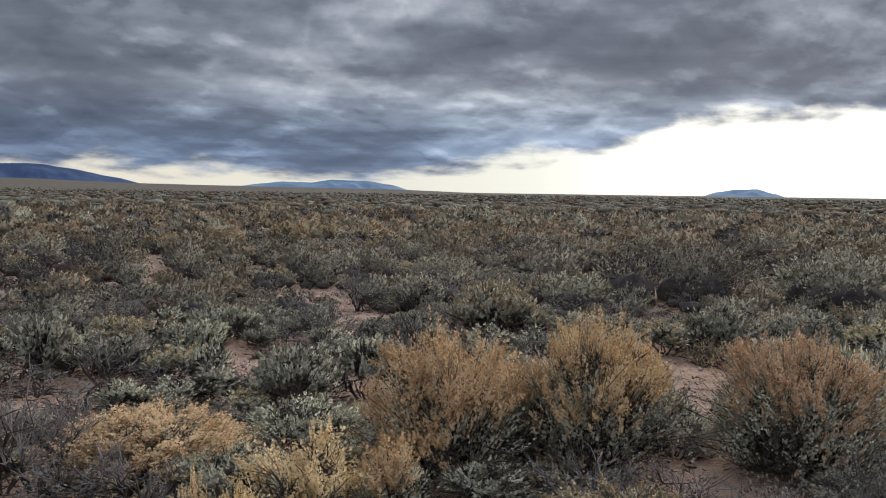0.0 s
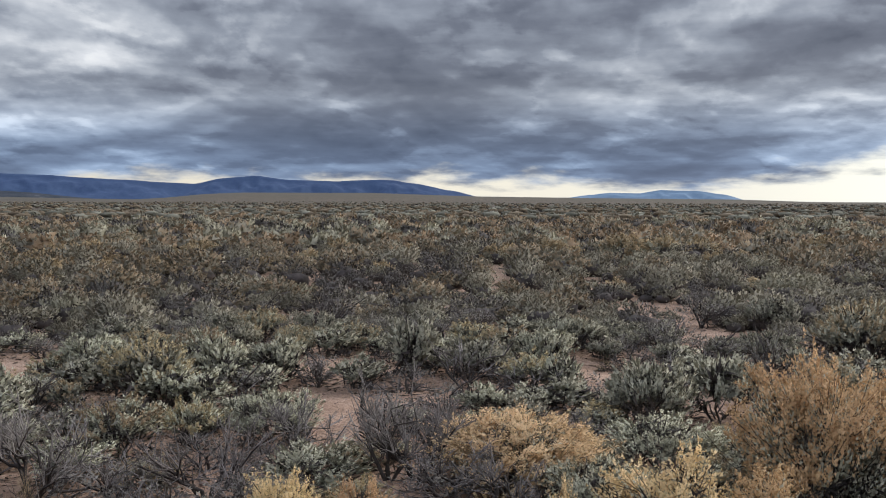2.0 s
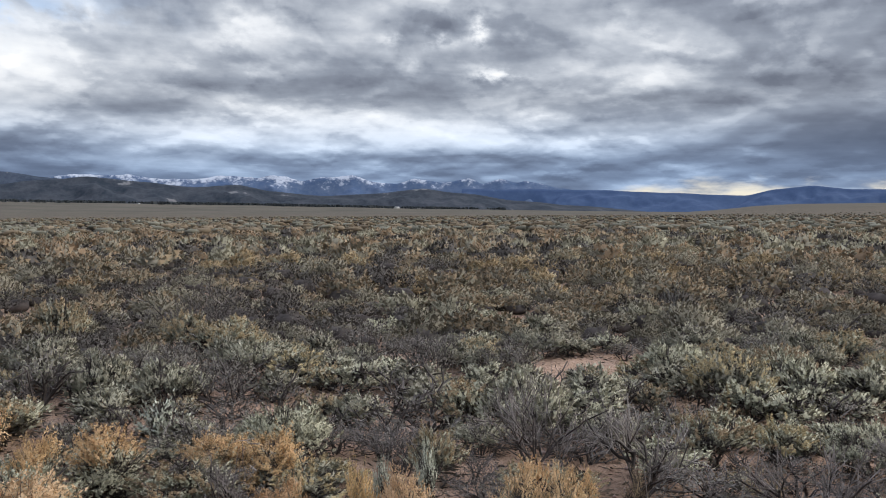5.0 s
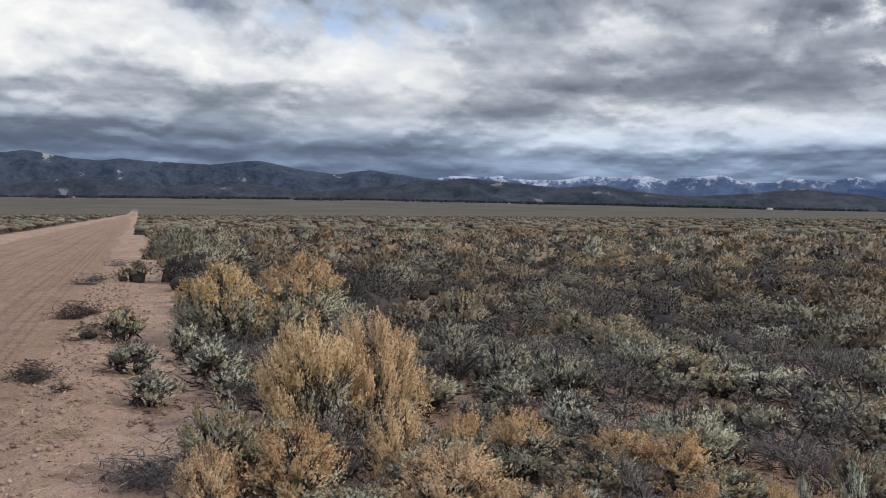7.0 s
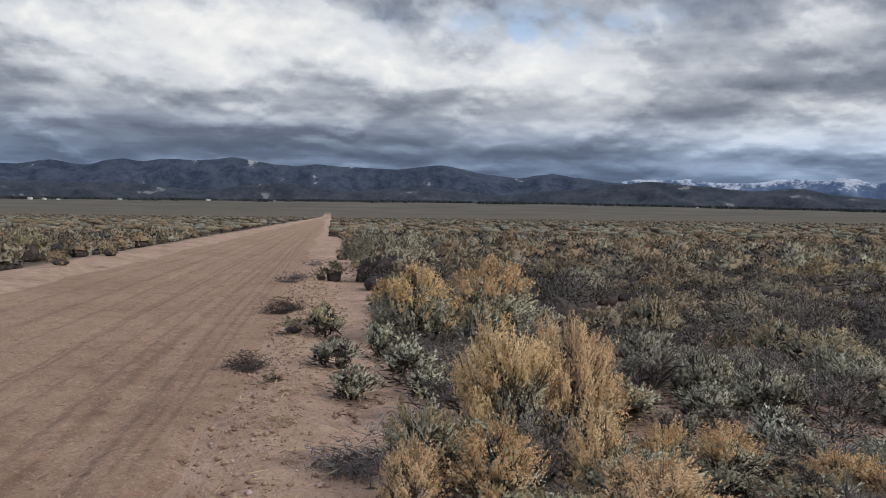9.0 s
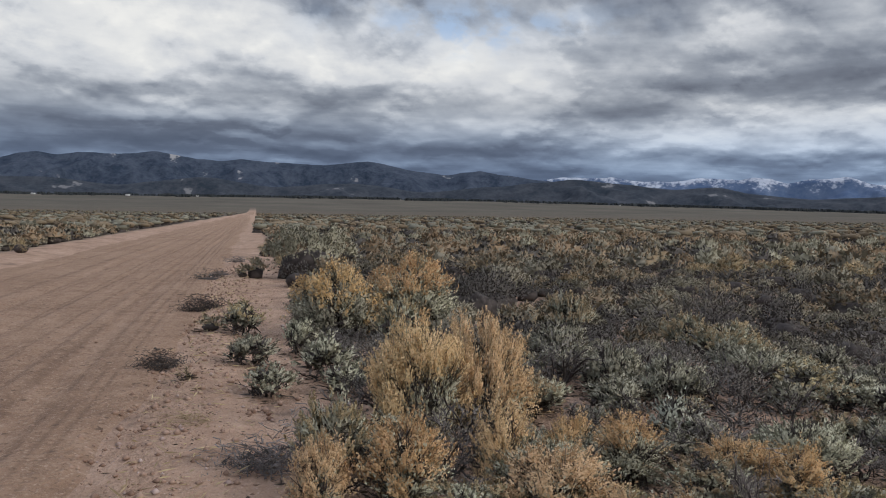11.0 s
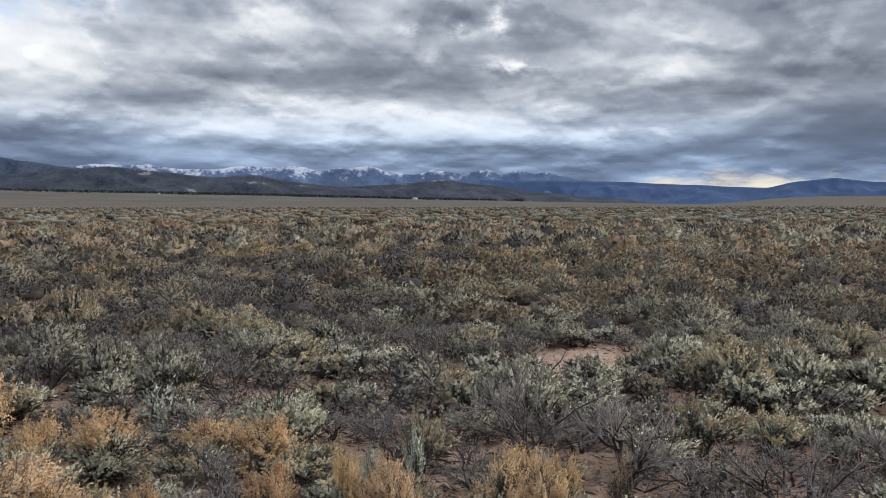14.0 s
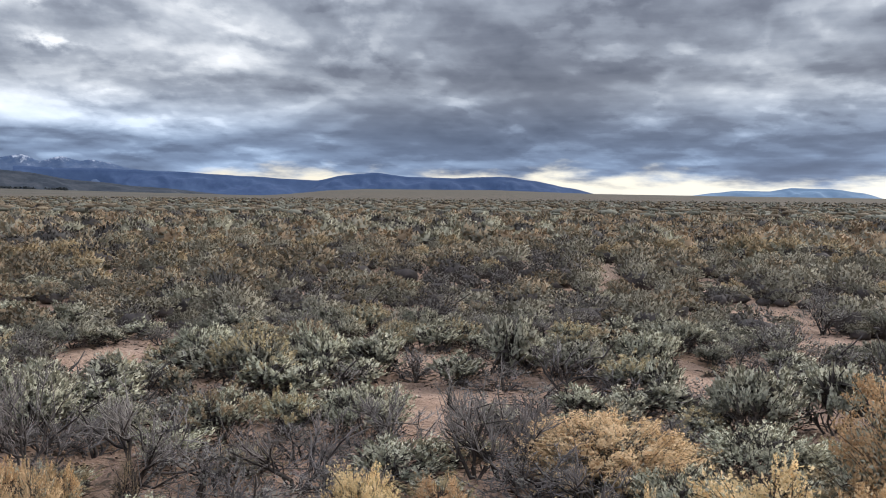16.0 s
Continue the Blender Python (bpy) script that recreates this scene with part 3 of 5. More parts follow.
class Form:
    """An uneven mound of overlapping lobes, width wide and height high."""

    def __init__(self, rng, width, height, count):
        a = width / 2
        self.rng = rng
        self.r = a * rng.uniform(0.26, 0.46, count) * (12 / max(count, 10)) ** 0.4
        self.h = np.minimum(self.r * rng.uniform(0.85, 1.25, count), height * 0.42)
        turn = np.arange(count) * 2.39996 + rng.uniform(-0.3, 0.3, count)
        up = np.clip((np.arange(count) + 0.5) / count + rng.uniform(-0.1, 0.1, count), 0.02, 0.98)
        wide = np.sqrt(1 - up ** 2.2)
        swell = 1.04 + 0.10 * np.sin(turn * 2 + rng.uniform(0, 6)) + 0.08 * np.sin(turn * 3 + rng.uniform(0, 6))
        off = (a - self.r) * wide * swell * rng.uniform(0.88, 1.06, count)
        z = (height - self.h) * up * rng.uniform(0.86, 1.06, count) + self.h * 0.3 * (1 - up)
        self.c = np.stack([off * np.cos(turn), off * np.sin(turn), z], -1)
        self.width, self.height = width, height

    def surface(self, count, low=-0.55, high=1.0, shell=1.0):
        """Points on the outside, with the way outwards."""
        g, n = self.rng, count * 14
        k = g.choice(len(self.r), n, p=self.r ** 2 / np.sum(self.r ** 2))
        u = g.normal(size=(n, 3))
        u /= np.linalg.norm(u, axis=1, keepdims=True)
        rad = np.stack([self.r[k], self.r[k], self.h[k]], -1)
        p = self.c[k] + u * rad * shell
        rel = (p[:, None] - self.c[None]) / np.stack([self.r, self.r, self.h], -1)[None]
        deep = (np.linalg.norm(rel, axis=2) < 0.90 * shell).any(1)
        ok = ~deep & (p[:, 2] > 0.015) & (u[:, 2] > low) & (u[:, 2] < high)
        p, u = p[ok][:count], (u / rad * self.r[k][:, None])[ok][:count]
        return p, u / np.linalg.norm(u, axis=1, keepdims=True)

    def inner(self, count, length, width):
        """Dead twigs and old leaves inside, kept dark so the gaps read as shade."""
        g = self.rng
        p, u = self.surface(count, -0.9, 1.0, 0.56)
        q, w = self.surface(count // 2, -0.9, 1.0, 0.40)
        p, u = np.concatenate([p, q]), np.concatenate([u, w])
        d = g.normal(size=p.shape) + u * 0.3 + (0, 0, 0.4)
        return flakes(p, d, length * g.uniform(0.5, 1.3, len(p)), width * g.uniform(0.5, 1.3, len(p)), g)

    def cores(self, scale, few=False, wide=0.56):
        """Dark faceted bodies standing in for inner twigs and shade: one under the crown and one in each lobe."""
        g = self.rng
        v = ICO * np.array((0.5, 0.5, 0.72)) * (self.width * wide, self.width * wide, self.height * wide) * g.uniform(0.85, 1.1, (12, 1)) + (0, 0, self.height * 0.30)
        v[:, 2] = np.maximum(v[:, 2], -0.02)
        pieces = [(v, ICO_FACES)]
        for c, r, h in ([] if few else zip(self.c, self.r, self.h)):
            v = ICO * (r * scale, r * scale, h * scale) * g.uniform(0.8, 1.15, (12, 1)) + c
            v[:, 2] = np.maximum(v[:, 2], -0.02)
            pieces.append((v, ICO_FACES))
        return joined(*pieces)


GR = (1 + 5 ** 0.5) / 2
ICO = np.array([(-1, GR, 0), (1, GR, 0), (-1, -GR, 0), (1, -GR, 0), (0, -1, GR), (0, 1, GR), (0, -1, -GR), (0, 1, -GR), (GR, 0, -1), (GR, 0, 1), (-GR, 0, -1), (-GR, 0, 1)]) / math.hypot(1, GR)
ICO_FACES = np.array([(0, 11, 5, 5), (0, 5, 1, 1), (0, 1, 7, 7), (0, 7, 10, 10), (0, 10, 11, 11), (1, 5, 9, 9), (5, 11, 4, 4), (11, 10, 2, 2), (10, 7, 6, 6), (7, 1, 8, 8),
                      (3, 9, 4, 4), (3, 4, 2, 2), (3, 2, 6, 6), (3, 6, 8, 8), (3, 8, 9, 9), (4, 9, 5, 5), (2, 4, 11, 11), (6, 2, 10, 10), (8, 6, 7, 7), (9, 8, 1, 1)])[:, :3]


def shoot_ways(rng, out, upward, loose=0.16):
    d = out * (1 - upward) + np.array((0, 0, upward)) + rng.normal(0, loose, out.shape)
    return d / np.linalg.norm(d, axis=1, keepdims=True)


def leaves_on(rng, start, d, ln, each, leaf, width, open_angle, out):
    """Small three-cornered leaves round each shoot, closer to it at the tip."""
    n = len(start)
    s = np.tile(np.linspace(0.0, 1.0, each), n) + rng.uniform(-0.08, 0.08, n * each)
    w = np.repeat(np.arange(n), each)
    p = start[w] + d[w] * (ln[w] * s)[:, None] + rng.normal(0, 0.22 * leaf, (n * each, 3))
    ld = d[w] + rng.normal(0, open_angle, (n * each, 3)) * (1.25 - 0.6 * s)[:, None]
    size = leaf * rng.uniform(0.65, 1.3, n * each) * (1.15 - 0.35 * s)
    return flakes(p, ld, size, width * size / leaf, rng, out[w])


def flakes(p, d, length, width, rng, out=None):
    """Single leaves or bracts, three corners each. With out they face that way and are shaded softly."""
    n = len(p)
    d = d / (np.linalg.norm(d, axis=1, keepdims=True) + 1e-9)
    face = rng.normal(size=(n, 3)) if out is None else out + rng.normal(0, 0.4, (n, 3))
    side = np.cross(d, face)
    side /= np.linalg.norm(side, axis=1, keepdims=True) + 1e-9
    length, width = np.broadcast_to(length, n)[:, None], np.broadcast_to(width, n)[:, None]
    v = np.stack([p - side * width / 2, p + side * width / 2, p + d * length], 1)
    f = np.arange(n * 3).reshape(-1, 3)
    if out is None:
        return v.reshape(-1, 3), f
    flip = np.sum(np.cross(side, d) * out, axis=1) < 0
    f[flip] = f[flip][:, ::-1]
    soft = out + rng.normal(0, 0.13, (n, 3)) + (0, 0, 0.6)
    soft /= np.linalg.norm(soft, axis=1, keepdims=True)
    return v.reshape(-1, 3), f, np.repeat(soft, 3, axis=0)


def plumes_on(rng, start, d, ln, level, fat, out):
    """Fluffy heads of small dry bracts round a stalk."""
    each, flake = ((46, 0.0112), (17, 0.021), (5, 0.048), (2, 0.120))[level]
    n = len(start)
    w = np.repeat(np.arange(n), each)
    s = rng.uniform(0.0, 1, n * each)
    bulk = fat * np.sin(np.pi * (0.16 + 0.76 * s)) ** 0.8 * (1.15 - 0.45 * s)
    bow = rng.normal(0, 0.14, (n, 3))
    off = rng.normal(0, 0.7, (n * each, 3))
    p = start[w] + (d[w] + bow[w] * s[:, None]) * (ln[w] * s)[:, None] + off * bulk[:, None]
    ld = d[w] * 0.7 + rng.normal(0, 0.6, (n * each, 3))
    size = flake * rng.uniform(0.6, 1.4, n * each)
    face = out[w] + 0.5 * off
    return flakes(p, ld, size, size * 0.8, rng, face / np.linalg.norm(face, axis=1, keepdims=True))


def twigs_on(rng, p, d, ln, r, bend=0.25):
    a = p - d * (ln * 0.5)[:, None]
    b = p + d * (ln * 0.25)[:, None] + rng.normal(0, 0.02, p.shape)
    c = b + (d + rng.normal(0, bend, d.shape)) * (ln * 0.75)[:, None]
    if r > 0.0022:
        return flakes(a, c - a, np.linalg.norm(c - a, axis=1), r * 2.6, rng)
    return tubes(np.stack([a, b, c], 1), np.tile((r * 1.4, r, r * 0.5), (len(p), 1)))


def triangles(v, f):
    return (v, f) if f.shape[1] == 3 else (v, np.concatenate([f[:, :3], f[:, (0, 2, 3)]]))


def fans(rng, width, height, total, share, pale):
    """Upright sprays of shoots, bunched, that fan out from the foot: tips, ways, outward ways and which bear seeds."""
    bunches = max(8, int(40 * (width / 0.9) ** 1.5 * share))
    k = np.arange(bunches) + 0.5
    up = np.clip(1 - 0.97 * (k / bunches) ** 0.85 + rng.uniform(-0.08, 0.08, bunches), 0.02, 1)
    turn = k * 2.39996 + rng.uniform(-0.35, 0.35, bunches)
    wide = np.sqrt(1 - up ** 2) * rng.uniform(0.72, 1.06, bunches)
    top = height * (0.30 + 0.68 * up ** 0.75) * rng.uniform(0.84, 1.08, bunches)
    c = np.stack([width / 2 * wide * np.cos(turn), width / 2 * wide * np.sin(turn), top], -1)
    lean = c / (width / 2, width / 2, height) * (1, 1, 0.6) + (0, 0, 0.35) + rng.normal(0, 0.12, c.shape)
    lean /= np.linalg.norm(lean, axis=1, keepdims=True)
    bears = (up > rng.uniform(0.38, 0.72, bunches)) | (rng.uniform(0, 1, bunches) < 0.16)
    if pale:
        bears = rng.uniform(0, 1, bunches) < 0.55 + 0.6 * up
    each = max(5, int(total * (1.7 if pale else 1.55) / bunches))
    w = np.repeat(np.arange(bunches), each)
    loose = 0.056 * min(1.3, max(0.75, width / 0.9))
    off = rng.normal(0, loose, (len(w), 3)) * (1, 1, 0.55)
    way = lean[w] + off * 1.8 + rng.normal(0, 0.10, off.shape)
    way /= np.linalg.norm(way, axis=1, keepdims=True)
    tip = c[w] + off - np.array((0, 0, 5.0)) * np.sum(off[:, :2] ** 2, axis=1)[:, None]
    tip[:, 2] = np.maximum(tip[:, 2], 0.06)
    out = lean[w] * 0.8 + off * 7
    return tip, way, out / np.linalg.norm(out, axis=1, keepdims=True), bears[w] & (rng.uniform(0, 1, len(w)) < 0.86)


def tufts(rng, width, height, total, share):
    """Rounded clumps of upright leafy shoots that together make a low mound: tips, ways and outward ways."""
    bunches = max(8, int(44 * (width / 0.9) ** 1.5 * share))
    k = np.arange(bunches) + 0.5
    up = np.clip(1 - 0.80 * (k / bunches) ** 0.9 + rng.uniform(-0.10, 0.10, bunches), 0.12, 1)
    turn = k * 2.39996 + rng.uniform(-0.45, 0.45, bunches)
    wide = np.sqrt(1 - up ** 2) * rng.uniform(0.66, 1.05, bunches)
    top = height * (0.36 + 0.60 * up ** 0.6) * rng.uniform(0.76, 1.08, bunches)
    c = np.stack([width / 2 * wide * np.cos(turn), width / 2 * wide * np.sin(turn), top], -1)
    lean = np.stack([wide * np.cos(turn), wide * np.sin(turn), 0.35 + up], -1)
    lean /= np.linalg.norm(lean, axis=1, keepdims=True)
    each = max(4, int(total / bunches))
    w = np.repeat(np.arange(bunches), each)
    loose = (0.050 * min(1.5, max(0.8, width / 0.8)) * rng.uniform(0.75, 1.3, bunches))[w, None]
    off = rng.normal(0, 1, (len(w), 3)) * (1, 1, 0.5) * loose
    way = lean[w] + off / loose * 0.22 + rng.normal(0, 0.14, off.shape) + (0, 0, 0.12)
    way /= np.linalg.norm(way, axis=1, keepdims=True)
    tip = c[w] + off - np.array((0, 0, 4.0)) * np.sum(off[:, :2] ** 2, axis=1)[:, None]
    tip[:, 2] = np.maximum(tip[:, 2], 0.05)
    out = lean[w] * (1, 1, 0.9) + off / loose * 0.26
    return tip, way, out / np.linalg.norm(out, axis=1, keepdims=True)


def skeleton(rng, width, height, stems, splits, thick, flat):
    """Crooked limbs from the foot, forking three times: limbs and fine twigs, as two meshes."""

    def crooked(a, b, bend):
        t = np.linspace(0, 1, 4)[None, :, None]
        p = a[:, None] * (1 - t) + b[:, None] * t
        p[:, 1:3] += rng.normal(0, 1, (len(a), 2, 3)) * (bend * np.linalg.norm(b - a, axis=1))[:, None, None]
        p[..., 2] = np.maximum(p[..., 2], -0.02)
        return p

    def fork(p, each, low):
        w = np.repeat(np.arange(len(p)), each)
        s = rng.uniform(low, 1.0, len(w)) * 2.999
        i = s.astype(int)
        f = (s - i)[:, None]
        return w, p[w, i] * (1 - f) + p[w, i + 1] * f

    up = rng.uniform(0.06, 1.0, stems) ** 1.25
    turn = np.arange(stems) * 2.39996 + rng.uniform(-0.5, 0.5, stems)
    wide = np.sqrt(1 - up ** 2)
    goal = np.stack([width / 2 * wide * np.cos(turn), width / 2 * wide * np.sin(turn), height * up ** 0.7], -1)
    root = goal * 0.06 * (1, 1, 0) + (0, 0, -0.02)
    g0 = crooked(root, goal * rng.uniform(0.45, 0.7, (stems, 1)) + (0, 0, 0.02), 0.07)
    w, a = fork(g0, splits[0], 0.4)
    aim = goal[w] * rng.uniform(0.75, 1.08, (len(w), 1)) + rng.normal(0, 0.24, (len(w), 3)) * (width, width, 0.7 * height)
    g1 = crooked(a, a + (aim - a) * rng.uniform(0.6, 0.95, (len(w), 1)), 0.09)
    meshes = []
    reach = 0.5 * (width + height) / 2
    lines = [g1]
    for depth, each in enumerate(splits[1:]):
        w, a = fork(lines[-1], each, 0.3)
        d = lines[-1][w, 3] - lines[-1][w, 0]
        d /= np.linalg.norm(d, axis=1, keepdims=True) + 1e-9
        d = d + rng.normal(0, 0.6, d.shape) + (0, 0, 0.35)
        d /= np.linalg.norm(d, axis=1, keepdims=True)
        lines.append(crooked(a, a + d * (reach * (0.55, 0.30)[depth] * rng.uniform(0.5, 1.2, len(w)))[:, None], 0.08))
    taper = np.linspace(1, 0.6, 4)[None]
    sizes = (1.0, 0.50, 0.26, 0.15)
    tub = []
    for depth, (p, k) in enumerate(zip([g0] + lines, sizes)):
        rad = taper * rng.uniform(0.7, 1.25, (len(p), 1)) * thick * k
        if depth < 2:
            tub.append(triangles(*tubes(p, rad)))
        elif flat:
            tub.append(flakes(p[:, 0], p[:, 3] - p[:, 0], np.linalg.norm(p[:, 3] - p[:, 0], axis=1), rad[:, 0] * 2.6, rng))
        else:
            tub.append(triangles(*tubes(p[:, ::3], rad[:, ::3])))
    tips = lines[-1][:, 3]
    ways = lines[-1][:, 3] - lines[-1][:, 1]
    return joined(*tub[:2]), joined(*tub[2:]), tips, ways / (np.linalg.norm(ways, axis=1, keepdims=True) + 1e-9)


def with_cap(rng, v, f, normals, width, height):
    """Leaves together with the closed upper crown under them, a lumpy dome."""
    rings, sides = 3, 8
    a = np.arange(sides) * 2 * np.pi / sides
    e = np.radians((28, 55, 84))
    ring = np.stack([np.cos(e)[:, None] * np.cos(a), np.cos(e)[:, None] * np.sin(a), np.repeat(np.sin(e)[:, None], sides, 1)], -1).reshape(-1, 3)
    dome = ring * (0.46 * width, 0.46 * width, 0.60 * height) * rng.uniform(0.72, 1.16, (len(ring), 1)) + (0, 0, 0.20 * height)
    faces = triangles(dome, grid_faces(rings, sides, True))[1]
    up = ring * (1, 1, 0.9) + (0, 0, 0.3) + rng.normal(0, 0.12, ring.shape)
    up /= np.linalg.norm(up, axis=1, keepdims=True)
    return np.concatenate([v, dome]), np.concatenate([f, faces + len(v)]), np.concatenate([normals, up])


def shrub_pieces(kind, level, size, seed):
    """The geometry of a shrub: part name, material, vertices, faces and, for leaves, normals."""
    rng = rng_of(seed)
    shoots, per, leaf, lw, sl = LEVELS[level]
    width, height, count = SIZES[size]
    form = Form(rng, width, height, max(4, int(count * (1.0, 0.8, 0.5, 0.3)[level])))
    part = (width / 0.9) ** 2 * (1.0 if level else 0.9)
    total = int(shoots * part)
    thin = (0.0016, 0.0028, 0.006, 0.01)[level]
    wood, made = [], []
    limbs = None
    if level < 2:
        dead = kind in ("bare", "dark")
        stem_count = max(5, int((9 if level == 0 else 7) * part ** 0.5))
        splits = ((4, 5, 4), (4, 4, 2))[level] if dead else ((3, 4), (3, 2))[level]
        limbs, fine, tips, ways = skeleton(rng, width * (1.0 if dead else 0.92), height * (1.0 if dead else 0.86), stem_count, splits, (0.012, 0.015)[level] * (1.0 if dead else 0.7), level > 0)
        wood.append(limbs)
        if kind == "bare":
            made.append(("twig_mass", GREY_TWIG, *fine))
        elif kind == "dark":
            made.append(("twig_mass", TWIG, *fine))
        else:
            wood.append(fine)
        if not dead:
            wood.append(form.inner(int((1500, 420)[level] * part), (0.075, 0.10)[level], (0.010, 0.026)[level]))
    if kind in ("sage", "silver", "mixed"):
        tip, way, out = tufts(rng, width, height, total, (1.0, 0.85, 0.65, 0.5)[level])
        ln = (sl if kind != "silver" else 0.17) * rng.uniform(0.55, 1.35, len(tip))
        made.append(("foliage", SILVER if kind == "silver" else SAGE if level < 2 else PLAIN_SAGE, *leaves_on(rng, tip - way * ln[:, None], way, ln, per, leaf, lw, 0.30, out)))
        if level < 2:
            # lower leaves, coloured darker to read as shaded
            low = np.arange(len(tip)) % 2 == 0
            made.append(("under_leaf", SAGE_SHADED, *leaves_on(rng, (tip - way * (ln * 1.9)[:, None])[low], way[low], ln[low], 6, leaf * 1.3, lw * 1.4, 0.6, out[low])))
        if kind == "mixed":
            pick = rng.uniform(0, 1, len(tip)) < 0.42
            made.append(("seed_crown", STRAW if level < 2 else PLAIN_STRAW, *plumes_on(rng, (tip - way * 0.02)[pick], way[pick], sl * 1.1 * rng.uniform(0.5, 1.3, pick.sum()), level, 0.42 * leaf, out[pick])))
    elif kind in ("gold", "pale_gold"):
        pale = kind == "pale_gold"
        tip, way, out, seeded = fans(rng, width, height, total, (1.0, 0.8, 0.55, 0.4)[level], pale)
        ln = (0.19, 0.18, 0.15, 0.17)[level] * rng.uniform(0.6, 1.35, len(tip))
        start = tip - way * ln[:, None]
        leafed = ~seeded | (np.arange(len(tip)) % 2 == 0) if pale else ~seeded | (rng.uniform(0, 1, len(tip)) < 0.5)
        made.append(("foliage", SAGE if level < 2 else PLAIN_SAGE, *leaves_on(rng, start[leafed], way[leafed], ln[leafed] * (0.7 if pale else 0.95), per, leaf, lw, 0.42, out[leafed])))
        if level < 2:
            t2, w2, o2 = tufts(rng, width * 0.94, height * (0.66 if pale else 0.80), int(total * (0.4 if pale else 0.75)), 1.0)
            l2 = sl * 1.3 * rng.uniform(0.5, 1.3, len(t2))
            made.append(("leafy_flank", SAGE, *leaves_on(rng, t2 - w2 * l2[:, None], w2, l2, per, leaf, lw, 0.32, o2)))
        fat = (0.0165, 0.020, 0.030, 0.05)[level]
        made.append(("seed_crown", PALE if pale else GOLD if level < 2 else OCHRE,
                     *plumes_on(rng, (tip - way * (ln * (0.62 if pale else 0.5))[:, None])[seeded], way[seeded], (ln * (0.85 if pale else 0.72))[seeded], level, fat, out[seeded])))
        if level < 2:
            # lower leaves in the shaded sage colour, straw on the pale kind
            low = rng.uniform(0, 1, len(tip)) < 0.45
            made.append(("under_leaf", SAGE_SHADED if not pale else STRAW, *leaves_on(rng, (start - way * 0.05)[low], way[low], ln[low] * 0.6, 6, leaf * 1.4, lw * 1.5, 0.6, out[low])))
            wood.append(twigs_on(rng, start[::2] - way[::2] * 0.04, way[::2], ln[::2] * 1.2, thin))
    elif kind == "dark":
        tip, way, out = tufts(rng, width, height, int(total * 0.62), (1.2, 1.0, 0.75, 0.5)[level])
        ln = 0.9 * sl * rng.uniform(0.5, 1.3, len(tip))
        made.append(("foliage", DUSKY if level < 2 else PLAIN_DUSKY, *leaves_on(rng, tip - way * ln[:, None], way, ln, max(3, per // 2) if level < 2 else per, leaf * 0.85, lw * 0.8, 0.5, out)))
    elif kind == "dry":
        p, u = form.surface(int(total * 0.8), -0.4, 1.0, 0.6)
        d = shoot_ways(rng, u, 0.6, 0.22)
        ln = 2.0 * sl * rng.uniform(0.6, 1.3, len(p))
        made.append(("foliage", STRAW, *leaves_on(rng, p, d, ln, max(2, per // 2), leaf * 0.8, lw * 0.4, 0.35, u)))
        made.append(("dry_stalk_mass", STRAW, *flakes(p - d * 0.03, d, ln * 1.4, thin * 2.6, rng, u)))
    wood = [triangles(*w) for w in wood]
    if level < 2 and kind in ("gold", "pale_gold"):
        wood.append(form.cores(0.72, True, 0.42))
    # dark body showing below the leaves, as painted shade at the shrub's foot
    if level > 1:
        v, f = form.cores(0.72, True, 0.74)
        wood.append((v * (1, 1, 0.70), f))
    if level > 2:
        name, mat, lv, lf, ln_ = made[-1 if kind in ("gold", "pale_gold") else 0]
        made[-1 if kind in ("gold", "pale_gold") else 0] = (name, mat, *with_cap(rng, lv, lf, ln_, width, height))
    if not wood:
        wood.append(triangles(*form.inner(int(60 * part), 0.16, 0.06)))
    v, f = joined(*wood)
    # branches together with the dark bodies that paint the inner shade
    made.insert(0, ("branchwork", WOOD_AND_SHADE, v, f))
    return [(*m, None) if len(m) == 4 else m for m in made]


LABELS = {
    "sage": "grey-green sagebrush with silvery leafy shoots on sandy soil",
    "silver": "pale silvery shoots of a young sagebrush on dry soil",
    "mixed": "sagebrush with grey-green leaves and straw-coloured tips",
    "gold": "shrub with orange-brown dry seed heads over grey-green leaves",
    "pale_gold": "shrub with fluffy pale golden seed heads over grey leaves",
    "dark": "dark twiggy shrub with few dull grey leaves",
    "bare": "bare dead shrub of tangled grey twigs on sandy soil",
    "dry": "low dry straw-coloured tuft on the sandy ground",
}
NAMES = {"sage": "sagebrush", "silver": "silver_shrub", "mixed": "tipped_sagebrush", "gold": "orange_shrub", "pale_gold": "golden_shrub", "dark": "twiggy_shrub", "bare": "dead_shrub", "dry": "dry_tuft"}
MODELS = {}
placed = []


def hash_of(kind):
    return sum(ord(c) * (i + 3) for i, c in enumerate(kind)) * 7


def model(kind, level, size, variant):
    key = (kind, level, size, variant)
    if key not in MODELS:
        MODELS[key] = [mesh_object(name, v, f, mat, None, nrm) for name, mat, v, f, nrm in shrub_pieces(kind, level, size, hash_of(kind + size) + 100 * level + variant)]
        for ob in MODELS[key]:
            scene.collection.objects.unlink(ob)
    return MODELS[key]


